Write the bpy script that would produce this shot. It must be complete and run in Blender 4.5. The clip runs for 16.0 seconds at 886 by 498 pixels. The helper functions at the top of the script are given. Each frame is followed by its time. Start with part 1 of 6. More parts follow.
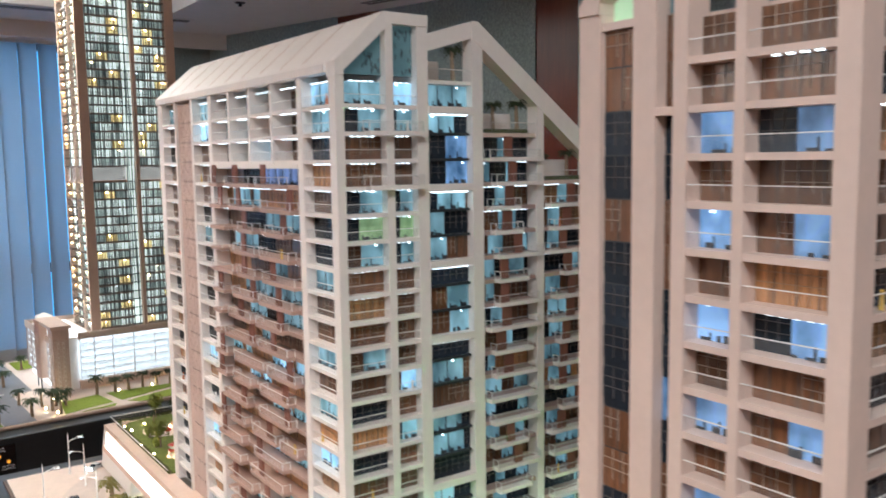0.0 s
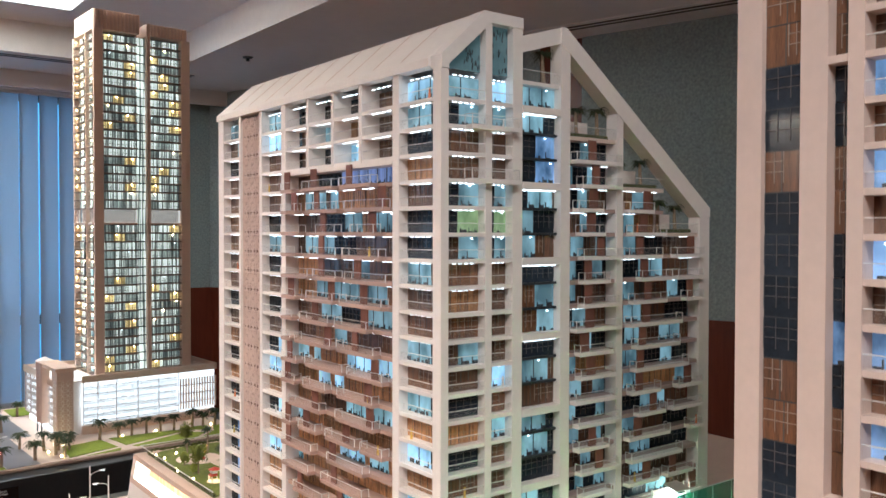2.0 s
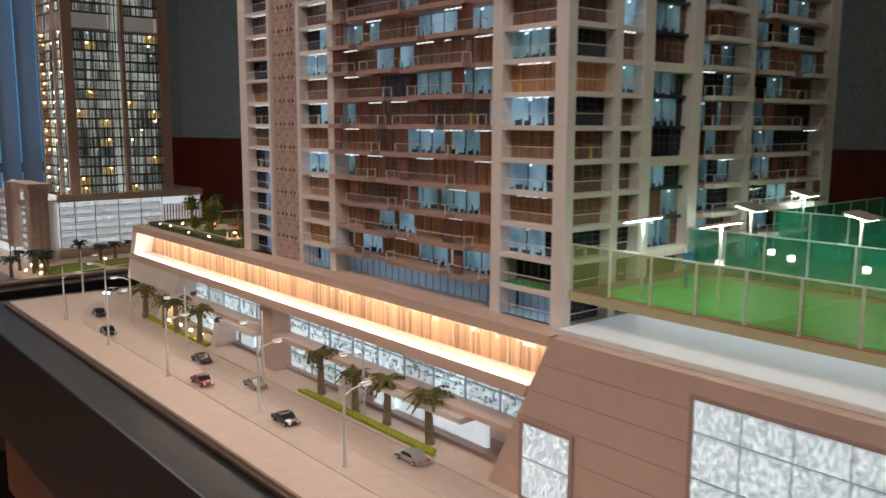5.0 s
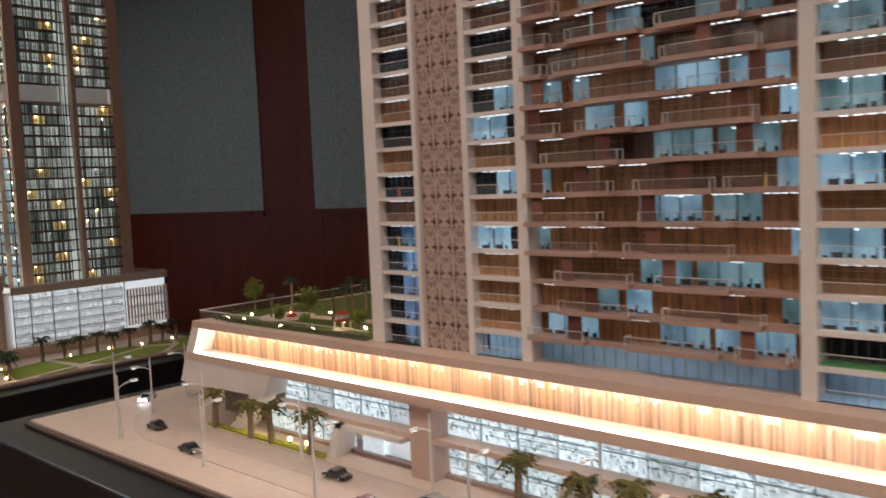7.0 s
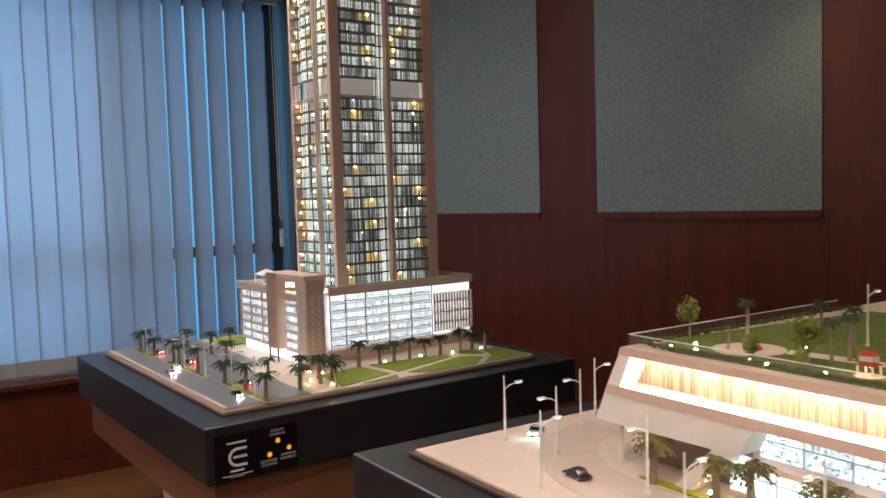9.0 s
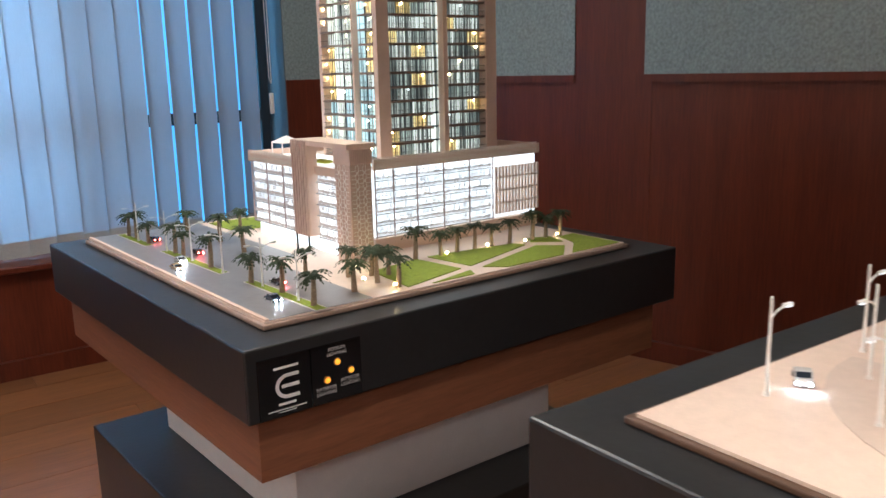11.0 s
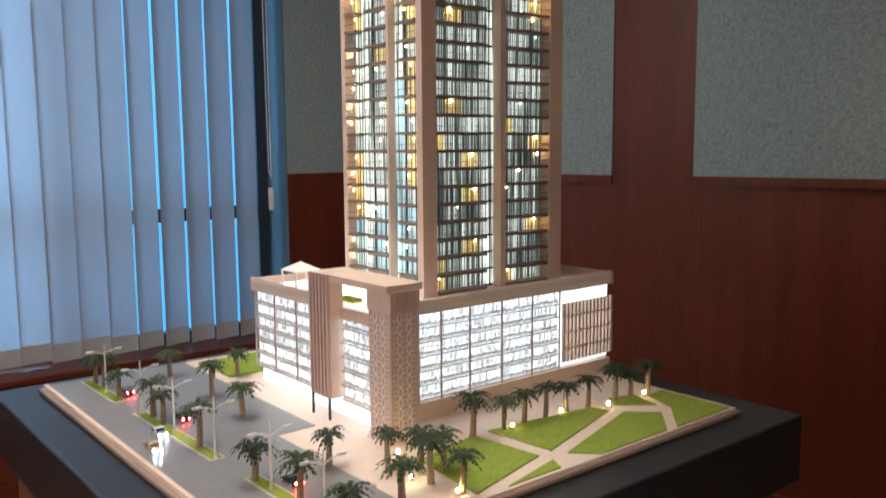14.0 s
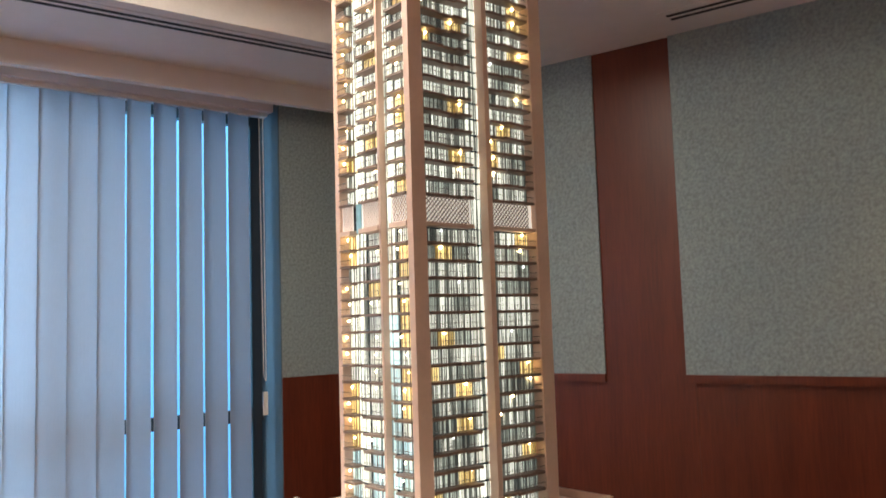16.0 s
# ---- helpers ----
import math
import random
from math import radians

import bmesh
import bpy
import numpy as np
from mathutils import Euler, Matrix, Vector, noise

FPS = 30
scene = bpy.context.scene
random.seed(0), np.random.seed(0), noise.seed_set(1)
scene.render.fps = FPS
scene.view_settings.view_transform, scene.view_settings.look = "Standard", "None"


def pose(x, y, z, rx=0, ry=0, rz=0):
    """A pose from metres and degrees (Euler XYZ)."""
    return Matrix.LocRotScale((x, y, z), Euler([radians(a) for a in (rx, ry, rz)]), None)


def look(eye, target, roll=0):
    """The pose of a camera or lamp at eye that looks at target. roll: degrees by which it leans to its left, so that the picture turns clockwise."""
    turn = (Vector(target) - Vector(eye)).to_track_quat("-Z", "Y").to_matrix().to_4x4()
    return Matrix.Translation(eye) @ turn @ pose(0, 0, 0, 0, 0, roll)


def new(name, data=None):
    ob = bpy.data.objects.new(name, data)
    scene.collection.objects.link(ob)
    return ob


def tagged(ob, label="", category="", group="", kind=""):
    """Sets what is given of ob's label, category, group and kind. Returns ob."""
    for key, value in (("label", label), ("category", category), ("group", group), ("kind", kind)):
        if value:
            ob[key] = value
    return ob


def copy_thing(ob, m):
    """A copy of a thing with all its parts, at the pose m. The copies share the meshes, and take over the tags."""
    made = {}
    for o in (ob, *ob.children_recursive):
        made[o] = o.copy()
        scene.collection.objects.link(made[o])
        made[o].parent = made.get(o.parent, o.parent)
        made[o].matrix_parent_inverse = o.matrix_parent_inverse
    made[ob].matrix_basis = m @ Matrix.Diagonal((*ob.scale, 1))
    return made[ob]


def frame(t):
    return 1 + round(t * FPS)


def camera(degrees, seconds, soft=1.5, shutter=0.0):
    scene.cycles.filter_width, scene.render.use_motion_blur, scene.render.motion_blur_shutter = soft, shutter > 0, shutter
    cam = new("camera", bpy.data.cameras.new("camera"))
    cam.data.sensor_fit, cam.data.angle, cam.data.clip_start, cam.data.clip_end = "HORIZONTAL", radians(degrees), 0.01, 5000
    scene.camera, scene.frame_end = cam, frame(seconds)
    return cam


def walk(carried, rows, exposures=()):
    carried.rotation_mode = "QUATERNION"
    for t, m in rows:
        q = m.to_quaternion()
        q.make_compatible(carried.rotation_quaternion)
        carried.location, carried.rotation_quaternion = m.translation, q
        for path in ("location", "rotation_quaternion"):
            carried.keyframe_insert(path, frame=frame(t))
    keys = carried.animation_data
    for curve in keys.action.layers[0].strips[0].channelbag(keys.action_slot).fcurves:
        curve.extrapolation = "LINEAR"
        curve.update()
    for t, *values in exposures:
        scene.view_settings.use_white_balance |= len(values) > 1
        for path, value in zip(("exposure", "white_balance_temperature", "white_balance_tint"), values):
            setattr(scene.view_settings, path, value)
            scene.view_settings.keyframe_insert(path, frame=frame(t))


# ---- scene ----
cam = camera(55.6, 16.0, 1.5, 0.4)
PATH = [
    (0, (0.767, 1.11, 1.817), (1.914, 2.734, 1.606), -0.8),
    (0.5, (0.676, 1.153, 1.808), (1.836, 2.778, 1.688), -0.9),
    (1, (0.638, 1.186, 1.792), (1.81, 2.805, 1.719), -0.2),
    (1.5, (0.639, 1.19, 1.759), (1.824, 2.8, 1.7), -0.0),
    (2, (0.63, 1.191, 1.718), (1.836, 2.786, 1.677), 0.1),
    (2.5, (0.623, 1.18, 1.685), (1.834, 2.768, 1.589), 0.2),
    (3, (0.621, 1.187, 1.636), (1.838, 2.761, 1.433), 0.7),
    (3.2, (0.618, 1.199, 1.614), (1.841, 2.766, 1.392), 0.1),
    (5.3, (0.632, 1.526, 1.405), (1.896, 3.048, 1.108), 0.3),
    (5.5, (0.612, 1.575, 1.406), (1.878, 3.098, 1.132), 0.1),
    (6, (0.506, 1.694, 1.412), (1.855, 3.153, 1.188), -1.4),
    (6.5, (0.449, 1.756, 1.422), (1.917, 3.101, 1.232), -1.2),
    (7, (0.444, 1.849, 1.428), (1.921, 3.188, 1.271), -2.4),
    (7.5, (0.475, 1.989, 1.441), (1.888, 3.399, 1.327), -3.2),
    (8, (0.483, 2.105, 1.428), (1.646, 3.731, 1.37), -3.1),
    (8.5, (0.431, 2.199, 1.43), (1.497, 3.886, 1.304), -2.7),
    (9, (0.373, 2.306, 1.429), (1.47, 3.974, 1.299), -1.7),
    (9.5, (0.32, 2.38, 1.423), (1.445, 4.025, 1.254), -1.4),
    (10, (0.33, 2.515, 1.392), (1.475, 4.125, 1.082), -1.3),
    (10.2, (0.349, 2.584, 1.388), (1.484, 4.196, 1.048), -1.6),
    (12.3, (0.551, 3.302, 1.345), (1.707, 4.849, 0.826), -1.2),
    (12.5, (0.563, 3.327, 1.355), (1.738, 4.862, 0.844), -0.7),
    (13, (0.584, 3.363, 1.383), (1.744, 4.916, 0.892), -0.4),
    (13.5, (0.595, 3.371, 1.397), (1.746, 4.967, 1.037), -0.4),
    (14, (0.608, 3.376, 1.433), (1.795, 4.968, 1.194), -0.4),
    (14.5, (0.597, 3.376, 1.467), (1.801, 4.971, 1.379), -0.6),
    (15, (0.585, 3.375, 1.492), (1.777, 4.981, 1.54), -0.9),
    (15.5, (0.588, 3.363, 1.519), (1.77, 4.972, 1.626), -1.5),
    (16, (0.589, 3.347, 1.544), (1.797, 4.931, 1.723), -1.8),
]
EXPOSURES = [(0.0, 0.08, 5650, 0), (2.0, 0.08, 5800, 2), (3.0, -0.22, 5900, 4), (5.5, -1.46, 6350, 7), (6.0, -1.30, 6380, 7), (6.5, -1.30, 6400, 8), (7.5, -1.0, 6150, 7), (8.5, -0.52, 6200, 6), (10.0, -0.14, 6100, 5), (12.5, 0.45, 5700, 2), (13.5, -0.05, 5850, 3), (14.5, 0.10, 6550, 7), (16.0, 0.32, 6900, 9)]
walk(cam, [(t, look(eye, target, roll)) for t, eye, target, roll in PATH], EXPOSURES)

# ---- world, daylight and lamps ----
world = bpy.data.worlds.new("world")
scene.world = world
world.use_nodes = True
_sky = world.node_tree.nodes.new("ShaderNodeTexSky")
_sky.sky_type, _sky.sun_disc = "NISHITA", False
_sky.sun_elevation, _sky.sun_rotation = radians(35), radians(200)
world.node_tree.links.new(_sky.outputs[0], world.node_tree.nodes["Background"].inputs[0])
world.node_tree.nodes["Background"].inputs[1].default_value = 0.12
CEIL = 2.70


def area_lamp(name, eye, target, sx, sy, watts, colour):
    data = bpy.data.lights.new(name, "AREA")
    data.shape, data.size, data.size_y, data.energy, data.color = "RECTANGLE", sx, sy, watts, colour
    ob = new(name, data)
    ob.matrix_world = look(eye, target)
    return ob


def spot_lamp(name, eye, target, watts, colour, angle=80):
    data = bpy.data.lights.new(name, "SPOT")
    data.energy, data.color, data.spot_size, data.spot_blend, data.shadow_soft_size = watts, colour, radians(angle), 0.7, 0.05
    ob = new(name, data)
    ob.matrix_world = look(eye, target)
    return ob


area_lamp("window_daylight", (-0.75, 7.62, 1.6), (-0.75, 5.0, 1.5), 4.5, 2.1, 166, (0.46, 0.73, 1.0))
area_lamp("ceiling_panel_and_fill_lamp", (1.15, 5.2, 2.835), (1.15, 5.2, 0), 1.0, 1.0, 27, (1.0, 0.92, 0.82))
# Unseen fill lamp behind the camera, with no fixture, to brighten the apartment models.
area_lamp("ceiling_panel_and_fill_lamp", (0.2, 0.6, 2.835), (0.2, 0.6, 0), 1.0, 1.0, 40, (1.0, 0.91, 0.87))
# First spot inferred from reflections; other three are unseen fill for models and plinth.
DOWNLIGHTS = [(-0.25, 4.3), (-1.6, 4.2), (0.2, 2.75), (-0.3, 1.6)]
# Assumed wall lamp, added out of view to warm the upper wall.
WALL_DOWNLIGHTS = [(3.12, 4.22)]
for _x, _y in DOWNLIGHTS:
    spot_lamp("downlight_fill_lamp", (_x, _y, CEIL + 0.11), (_x + (0.25 if _x > -1 else 1.0), _y, 0), 104 if _y > 2 and _y < 3 else 80 if _y < 3 else 46 if _x > -1 else 65, (1.0, 0.80, 0.66), 112 if _x > -1 else 90)
for _x, _y in WALL_DOWNLIGHTS:
    spot_lamp("downlight_fill_lamp", (_x, _y, CEIL - 0.03), (_x + 0.33, _y, 1.7), 16, (1.0, 0.72, 0.50), 80)


# ---- materials ----
def material(name, colour, rough=0.6, metal=0.0, vary=0.12, scale=30.0, bump=0.0, stretch=(1, 1, 1), emit=None, power=0.0, coat=0.0, alpha=1.0, per=0.0, trans=0.0):
    m = bpy.data.materials.new(name)
    m.use_nodes = True
    n, l = m.node_tree.nodes, m.node_tree.links
    b = n["Principled BSDF"]
    b.inputs["Roughness"].default_value = rough
    b.inputs["Metallic"].default_value = metal
    b.inputs["Coat Weight"].default_value = coat
    b.inputs["Alpha"].default_value = alpha
    b.inputs["Transmission Weight"].default_value = trans
    tc, mp = n.new("ShaderNodeTexCoord"), n.new("ShaderNodeMapping")
    l.new(tc.outputs["Object"], mp.inputs[0])
    mp.inputs["Scale"].default_value = stretch
    big, fine = n.new("ShaderNodeTexNoise"), n.new("ShaderNodeTexNoise")
    big.inputs["Scale"].default_value, fine.inputs["Scale"].default_value = scale, scale * 7
    fine.inputs["Detail"].default_value = 5
    for t in (big, fine):
        l.new(mp.outputs[0], t.inputs["Vector"])
    add = n.new("ShaderNodeMath")
    add.operation = "ADD"
    l.new(big.outputs[0], add.inputs[0]), l.new(fine.outputs[0], add.inputs[1])
    ramp = n.new("ShaderNodeMapRange")
    ramp.inputs[1].default_value, ramp.inputs[2].default_value = 0.6, 1.4
    ramp.inputs[3].default_value, ramp.inputs[4].default_value = 1 - vary, 1 + vary
    l.new(add.outputs[0], ramp.inputs[0])
    factor = ramp.outputs[0]
    if per:
        info, pr, mul = n.new("ShaderNodeObjectInfo"), n.new("ShaderNodeMapRange"), n.new("ShaderNodeMath")
        pr.inputs[3].default_value, pr.inputs[4].default_value = 1 - per, 1 + per
        mul.operation = "MULTIPLY"
        l.new(info.outputs["Random"], pr.inputs[0]), l.new(pr.outputs[0], mul.inputs[0]), l.new(factor, mul.inputs[1])
        factor = mul.outputs[0]
    sc = n.new("ShaderNodeVectorMath")
    sc.operation = "SCALE"
    sc.inputs[0].default_value = colour
    l.new(factor, sc.inputs["Scale"]), l.new(sc.outputs[0], b.inputs["Base Color"])
    if emit:
        b.inputs["Emission Color"].default_value = (*emit, 1)
        b.inputs["Emission Strength"].default_value = power
        if per:
            st = n.new("ShaderNodeMath")
            st.operation = "MULTIPLY"
            st.inputs[1].default_value = power
            l.new(factor, st.inputs[0]), l.new(st.outputs[0], b.inputs["Emission Strength"])
    if bump:
        bp = n.new("ShaderNodeBump")
        bp.inputs["Strength"].default_value, bp.inputs["Distance"].default_value = 0.6, bump
        l.new(fine.outputs[0], bp.inputs["Height"]), l.new(bp.outputs[0], b.inputs["Normal"])
    return m


def lit_glazing(name, low, high, power, scale, squash, edge0=0.36, edge1=0.62):
    """Back-lit glazing: light behind frosted acrylic, uneven from room to room."""
    m = bpy.data.materials.new(name)
    m.use_nodes = True
    n, l = m.node_tree.nodes, m.node_tree.links
    b = n["Principled BSDF"]
    b.inputs["Roughness"].default_value = 0.25
    tc, mp, vo = n.new("ShaderNodeTexCoord"), n.new("ShaderNodeMapping"), n.new("ShaderNodeTexNoise")
    mp.inputs["Scale"].default_value = squash
    vo.inputs["Scale"].default_value, vo.inputs["Detail"].default_value = scale, 6
    l.new(tc.outputs["Object"], mp.inputs[0]), l.new(mp.outputs[0], vo.inputs["Vector"])
    ramp = n.new("ShaderNodeValToRGB")
    ramp.color_ramp.elements[0].position, ramp.color_ramp.elements[1].position = edge0, edge1
    ramp.color_ramp.elements[0].color, ramp.color_ramp.elements[1].color = (*low, 1), (*high, 1)
    l.new(vo.outputs[0], ramp.inputs[0])
    info, geo, pr, ad = n.new("ShaderNodeObjectInfo"), n.new("ShaderNodeNewGeometry"), n.new("ShaderNodeMapRange"), n.new("ShaderNodeMath")
    ad.operation = "ADD"
    l.new(info.outputs["Random"], ad.inputs[0]), l.new(geo.outputs["Random Per Island"], ad.inputs[1])
    pr.inputs[2].default_value, pr.inputs[3].default_value, pr.inputs[4].default_value = 2.0, power * 0.35, power * 1.65
    l.new(ad.outputs[0], pr.inputs[0])
    l.new(ramp.outputs[0], b.inputs["Base Color"]), l.new(ramp.outputs[0], b.inputs["Emission Color"]), l.new(pr.outputs[0], b.inputs["Emission Strength"])
    return m


GRIDPALE = material("pale_window_bar", (0.40, 0.32, 0.26), 0.5)
GREEN_TURF = material("green_court_paint", (0.06, 0.38, 0.08), 0.45, vary=0.1)
BALCONY = material("red_brown_balcony_edge", (0.47, 0.32, 0.26), 0.5, vary=0.1)
PEARL = material("pearl_filigree", (0.64, 0.58, 0.56), 0.45)
PALEBAND = material("pale_grey_slab_edge", (0.42, 0.38, 0.36), 0.5)
WHITE = material("white_model_paint", (0.86, 0.80, 0.755), 0.5, vary=0.04, scale=18)
BLUSH = material("blush_model_paint", (0.69, 0.545, 0.47), 0.5, vary=0.05, scale=18)
LATTICE = material("pink_lattice_acrylic", (0.70, 0.54, 0.47), 0.5, vary=0.06, scale=18)
TOWERBAR = material("grey_tower_bar", (0.10, 0.09, 0.08), 0.45)
PINK = material("beige_acrylic_cladding", (0.62, 0.45, 0.38), 0.5, vary=0.06, scale=14)
PEACH = material("peach_model_paint", (0.70, 0.52, 0.42), 0.45, vary=0.06, scale=14)
CHARCOAL = material("charcoal_laminate", (0.020, 0.021, 0.023), 0.35, vary=0.2, scale=9, bump=0.0004)
WOODSKIRT = material("brown_veneer", (0.21, 0.085, 0.045), 0.4, vary=0.25, scale=3, stretch=(1, 1, 12))
PLINTHWHITE = material("white_laminate", (0.86, 0.80, 0.76), 0.5, vary=0.04)
WALLWOOD = material("red_brown_veneer", (0.118, 0.0235, 0.0108), 0.33, vary=0.3, scale=2.5, stretch=(6, 6, 0.5))
WALLWOOD.node_tree.nodes["Principled BSDF"].inputs["Specular IOR Level"].default_value = 0.4
FABRIC = material("grey_green_wall_fabric", (0.275, 0.33, 0.335), 0.9, vary=0.4, scale=80, bump=0.003)
CEILPAINT = material("ceiling_paint", (0.86, 0.81, 0.79), 0.9, vary=0.03, scale=2)
DARKSLOT = material("dark_slot", (0.01, 0.01, 0.012), 0.6)
FLOORWOOD = material("oak_laminate", (0.23, 0.092, 0.036), 0.3, vary=0.28, scale=2.2, stretch=(1, 9, 1), per=0.18)
JAMB = material("blue_grey_jamb_paint", (0.10, 0.16, 0.20), 0.8, vary=0.05)
ASPHALT = material("model_asphalt", (0.21, 0.20, 0.20), 0.3, vary=0.12, scale=60)
PAVING = material("model_paving", (0.72, 0.58, 0.49), 0.6, vary=0.07, scale=60)
KERB = material("model_kerb", (0.62, 0.56, 0.50), 0.6)
GRASS = material("model_turf", (0.25, 0.32, 0.035), 0.9, vary=0.35, scale=160, bump=0.002)
# Yellower, lighter copy of LEAF: the uplight is put into the colour.
LITLEAF = material("uplit_palm_leaf", (0.17, 0.15, 0.035), 0.7, vary=0.5, scale=60, per=0.25)
HEDGE = material("dark_hedge_leaf", (0.075, 0.085, 0.022), 0.85, vary=0.5, scale=90)
LEAF = material("palm_leaf", (0.035, 0.055, 0.02), 0.7, vary=0.5, scale=60, per=0.25)
SHRUB = material("shrub_leaf", (0.22, 0.25, 0.04), 0.8, vary=0.5, scale=60, per=0.3)
TRUNK = material("palm_trunk", (0.30, 0.22, 0.15), 0.85, vary=0.4, scale=120, stretch=(1, 1, 4), bump=0.001)
POLE = material("white_pole_enamel", (0.78, 0.76, 0.73), 0.35)
BRONZE = material("bronze_slab", (0.24, 0.165, 0.13), 0.5, vary=0.2)
MULLION = material("dark_mullion", (0.03, 0.035, 0.04), 0.4)
GLASSDARK = material("dark_glazing", (0.02, 0.028, 0.04), 0.08, vary=0.3, scale=20)
FINBROWN = material("brown_fin", (0.24, 0.10, 0.07), 0.5)
LEDGE = material("mauve_slab_edge", (0.42, 0.30, 0.27), 0.5)
CLEAR = material("clear_acrylic", (0.7, 0.7, 0.68), 0.1, vary=0.0, alpha=0.04)
LEDWHITE = material("white_led", (0.9, 0.95, 1.0), 0.4, emit=(0.85, 0.93, 1.0), power=4.5)
LEDWARM = material("warm_led", (1.0, 0.9, 0.7), 0.4, emit=(1.0, 0.74, 0.36), power=70)
LEDTROUGH = material("warm_led_strip", (1.0, 0.9, 0.75), 0.4, emit=(1.0, 0.91, 0.83), power=19)
ROOMBLUE = lit_glazing("lit_room_glazing", (0.14, 0.26, 0.35), (0.40, 0.66, 0.86), 0.85, 26, (1, 1, 0.6))
ROOMDEEP = lit_glazing("deep_blue_room_glazing", (0.04, 0.09, 0.18), (0.28, 0.46, 0.78), 0.55, 26, (1, 1, 0.6))
ROOMTEAL = lit_glazing("teal_lit_room_glazing", (0.10, 0.20, 0.23), (0.32, 0.56, 0.66), 0.66, 26, (1, 1, 0.5))
TOWERLIT = lit_glazing("tower_lit_glazing", (0.07, 0.08, 0.07), (0.92, 0.97, 0.88), 1.0, 170, (1, 1, 0.02), 0.42, 0.60)
TOWERDIM = lit_glazing("tower_dim_glazing", (0.05, 0.06, 0.06), (0.55, 0.63, 0.56), 0.6, 170, (1, 1, 0.02), 0.42, 0.62)
TOWERWARM = lit_glazing("tower_warm_glazing", (0.20, 0.13, 0.04), (0.95, 0.76, 0.36), 1.0, 170, (1, 1, 0.02), 0.40, 0.60)
TOWERTEAL = lit_glazing("tower_teal_glazing", (0.10, 0.17, 0.18), (0.72, 0.95, 1.0), 0.85, 170, (1, 1, 0.02), 0.38, 0.62)
CARPARK = lit_glazing("car_park_lit_panel", (0.62, 0.72, 0.80), (0.95, 0.98, 1.0), 1.25, 160, (1, 1, 1))
SHOPLIT = lit_glazing("shop_lit_panel", (0.30, 0.37, 0.41), (0.86, 0.96, 1.0), 2.0, 420, (1, 1, 0.45))
HALLLIT = lit_glazing("hall_lit_panel", (0.12, 0.18, 0.24), (0.30, 0.45, 0.60), 0.8, 8, (1, 1, 1))


# ---- mesh helpers ----
class Solid:
    """Collects simple solids into one mesh."""

    def __init__(self):
        self.v, self.f = [], []

    def poly(self, points):
        n = len(self.v)
        self.v += [tuple(p) for p in points]
        self.f.append(tuple(range(n, n + len(points))))
        return self

    def box(self, x0, x1, y0, y1, z0, z1):
        n = len(self.v)
        self.v += [(x0, y0, z0), (x1, y0, z0), (x1, y1, z0), (x0, y1, z0), (x0, y0, z1), (x1, y0, z1), (x1, y1, z1), (x0, y1, z1)]
        self.f += [tuple(n + i for i in q) for q in ((3, 2, 1, 0), (4, 5, 6, 7), (0, 1, 5, 4), (1, 2, 6, 5), (2, 3, 7, 6), (3, 0, 4, 7))]
        return self

    def prism(self, outline, axis, lo, hi):
        """A flat outline (counter-clockwise pairs) pushed from lo to hi along x, y or z."""
        def at(p, w):
            return {"x": (w, p[0], p[1]), "y": (p[0], w, p[1]), "z": (p[0], p[1], w)}[axis]
        n, k = len(self.v), len(outline)
        self.v += [at(p, lo) for p in outline] + [at(p, hi) for p in outline]
        self.f += [tuple(range(n + k - 1, n - 1, -1)), tuple(range(n + k, n + 2 * k))]
        self.f += [(n + i, n + (i + 1) % k, n + k + (i + 1) % k, n + k + i) for i in range(k)]
        return self

    def tube(self, a, b, ra, rb, sides=8):
        a, b = Vector(a), Vector(b)
        d = (b - a).normalized()
        u = d.orthogonal().normalized()
        w = d.cross(u)
        n = len(self.v)
        for p, r in ((a, ra), (b, rb)):
            self.v += [tuple(p + r * (math.cos(i * math.tau / sides) * u + math.sin(i * math.tau / sides) * w)) for i in range(sides)]
        self.f += [(n + i, n + (i + 1) % sides, n + sides + (i + 1) % sides, n + sides + i) for i in range(sides)]
        self.f += [tuple(range(n + sides - 1, n - 1, -1)), tuple(range(n + sides, n + 2 * sides))]
        return self

    def ball(self, c, r, rings=5, sides=8, squash=1.0):
        n = len(self.v)
        for i in range(rings + 1):
            a = math.pi * i / rings
            self.v += [(c[0] + r * math.sin(a) * math.cos(j * math.tau / sides), c[1] + r * math.sin(a) * math.sin(j * math.tau / sides), c[2] + squash * r * math.cos(a)) for j in range(sides)]
        for i in range(rings):
            self.f += [(n + i * sides + j, n + i * sides + sides + j, n + i * sides + sides + (j + 1) % sides, n + i * sides + (j + 1) % sides) for j in range(sides)]
        return self

    def mesh(self, name, mat, smooth=False):
        me = bpy.data.meshes.new(name)
        me.from_pydata(self.v, [], self.f)
        me.materials.append(mat)
        if smooth:
            me.polygons.foreach_set("use_smooth", [True] * len(me.polygons))
        bm = bmesh.new()
        bm.from_mesh(me)
        bmesh.ops.recalc_face_normals(bm, faces=bm.faces)
        bm.to_mesh(me)
        bm.free()
        return me


def part(name, solid, mat, parent=None, label="", smooth=False, bevel=0.0):
    ob = new(name, solid.mesh(name, mat, smooth) if isinstance(solid, Solid) else solid)
    ob.parent = parent
    if label:
        ob["label"] = label
    if bevel:
        mod = ob.modifiers.new("bevel", "BEVEL")
        mod.width, mod.segments, mod.limit_method = bevel, 2, "ANGLE"
    return ob


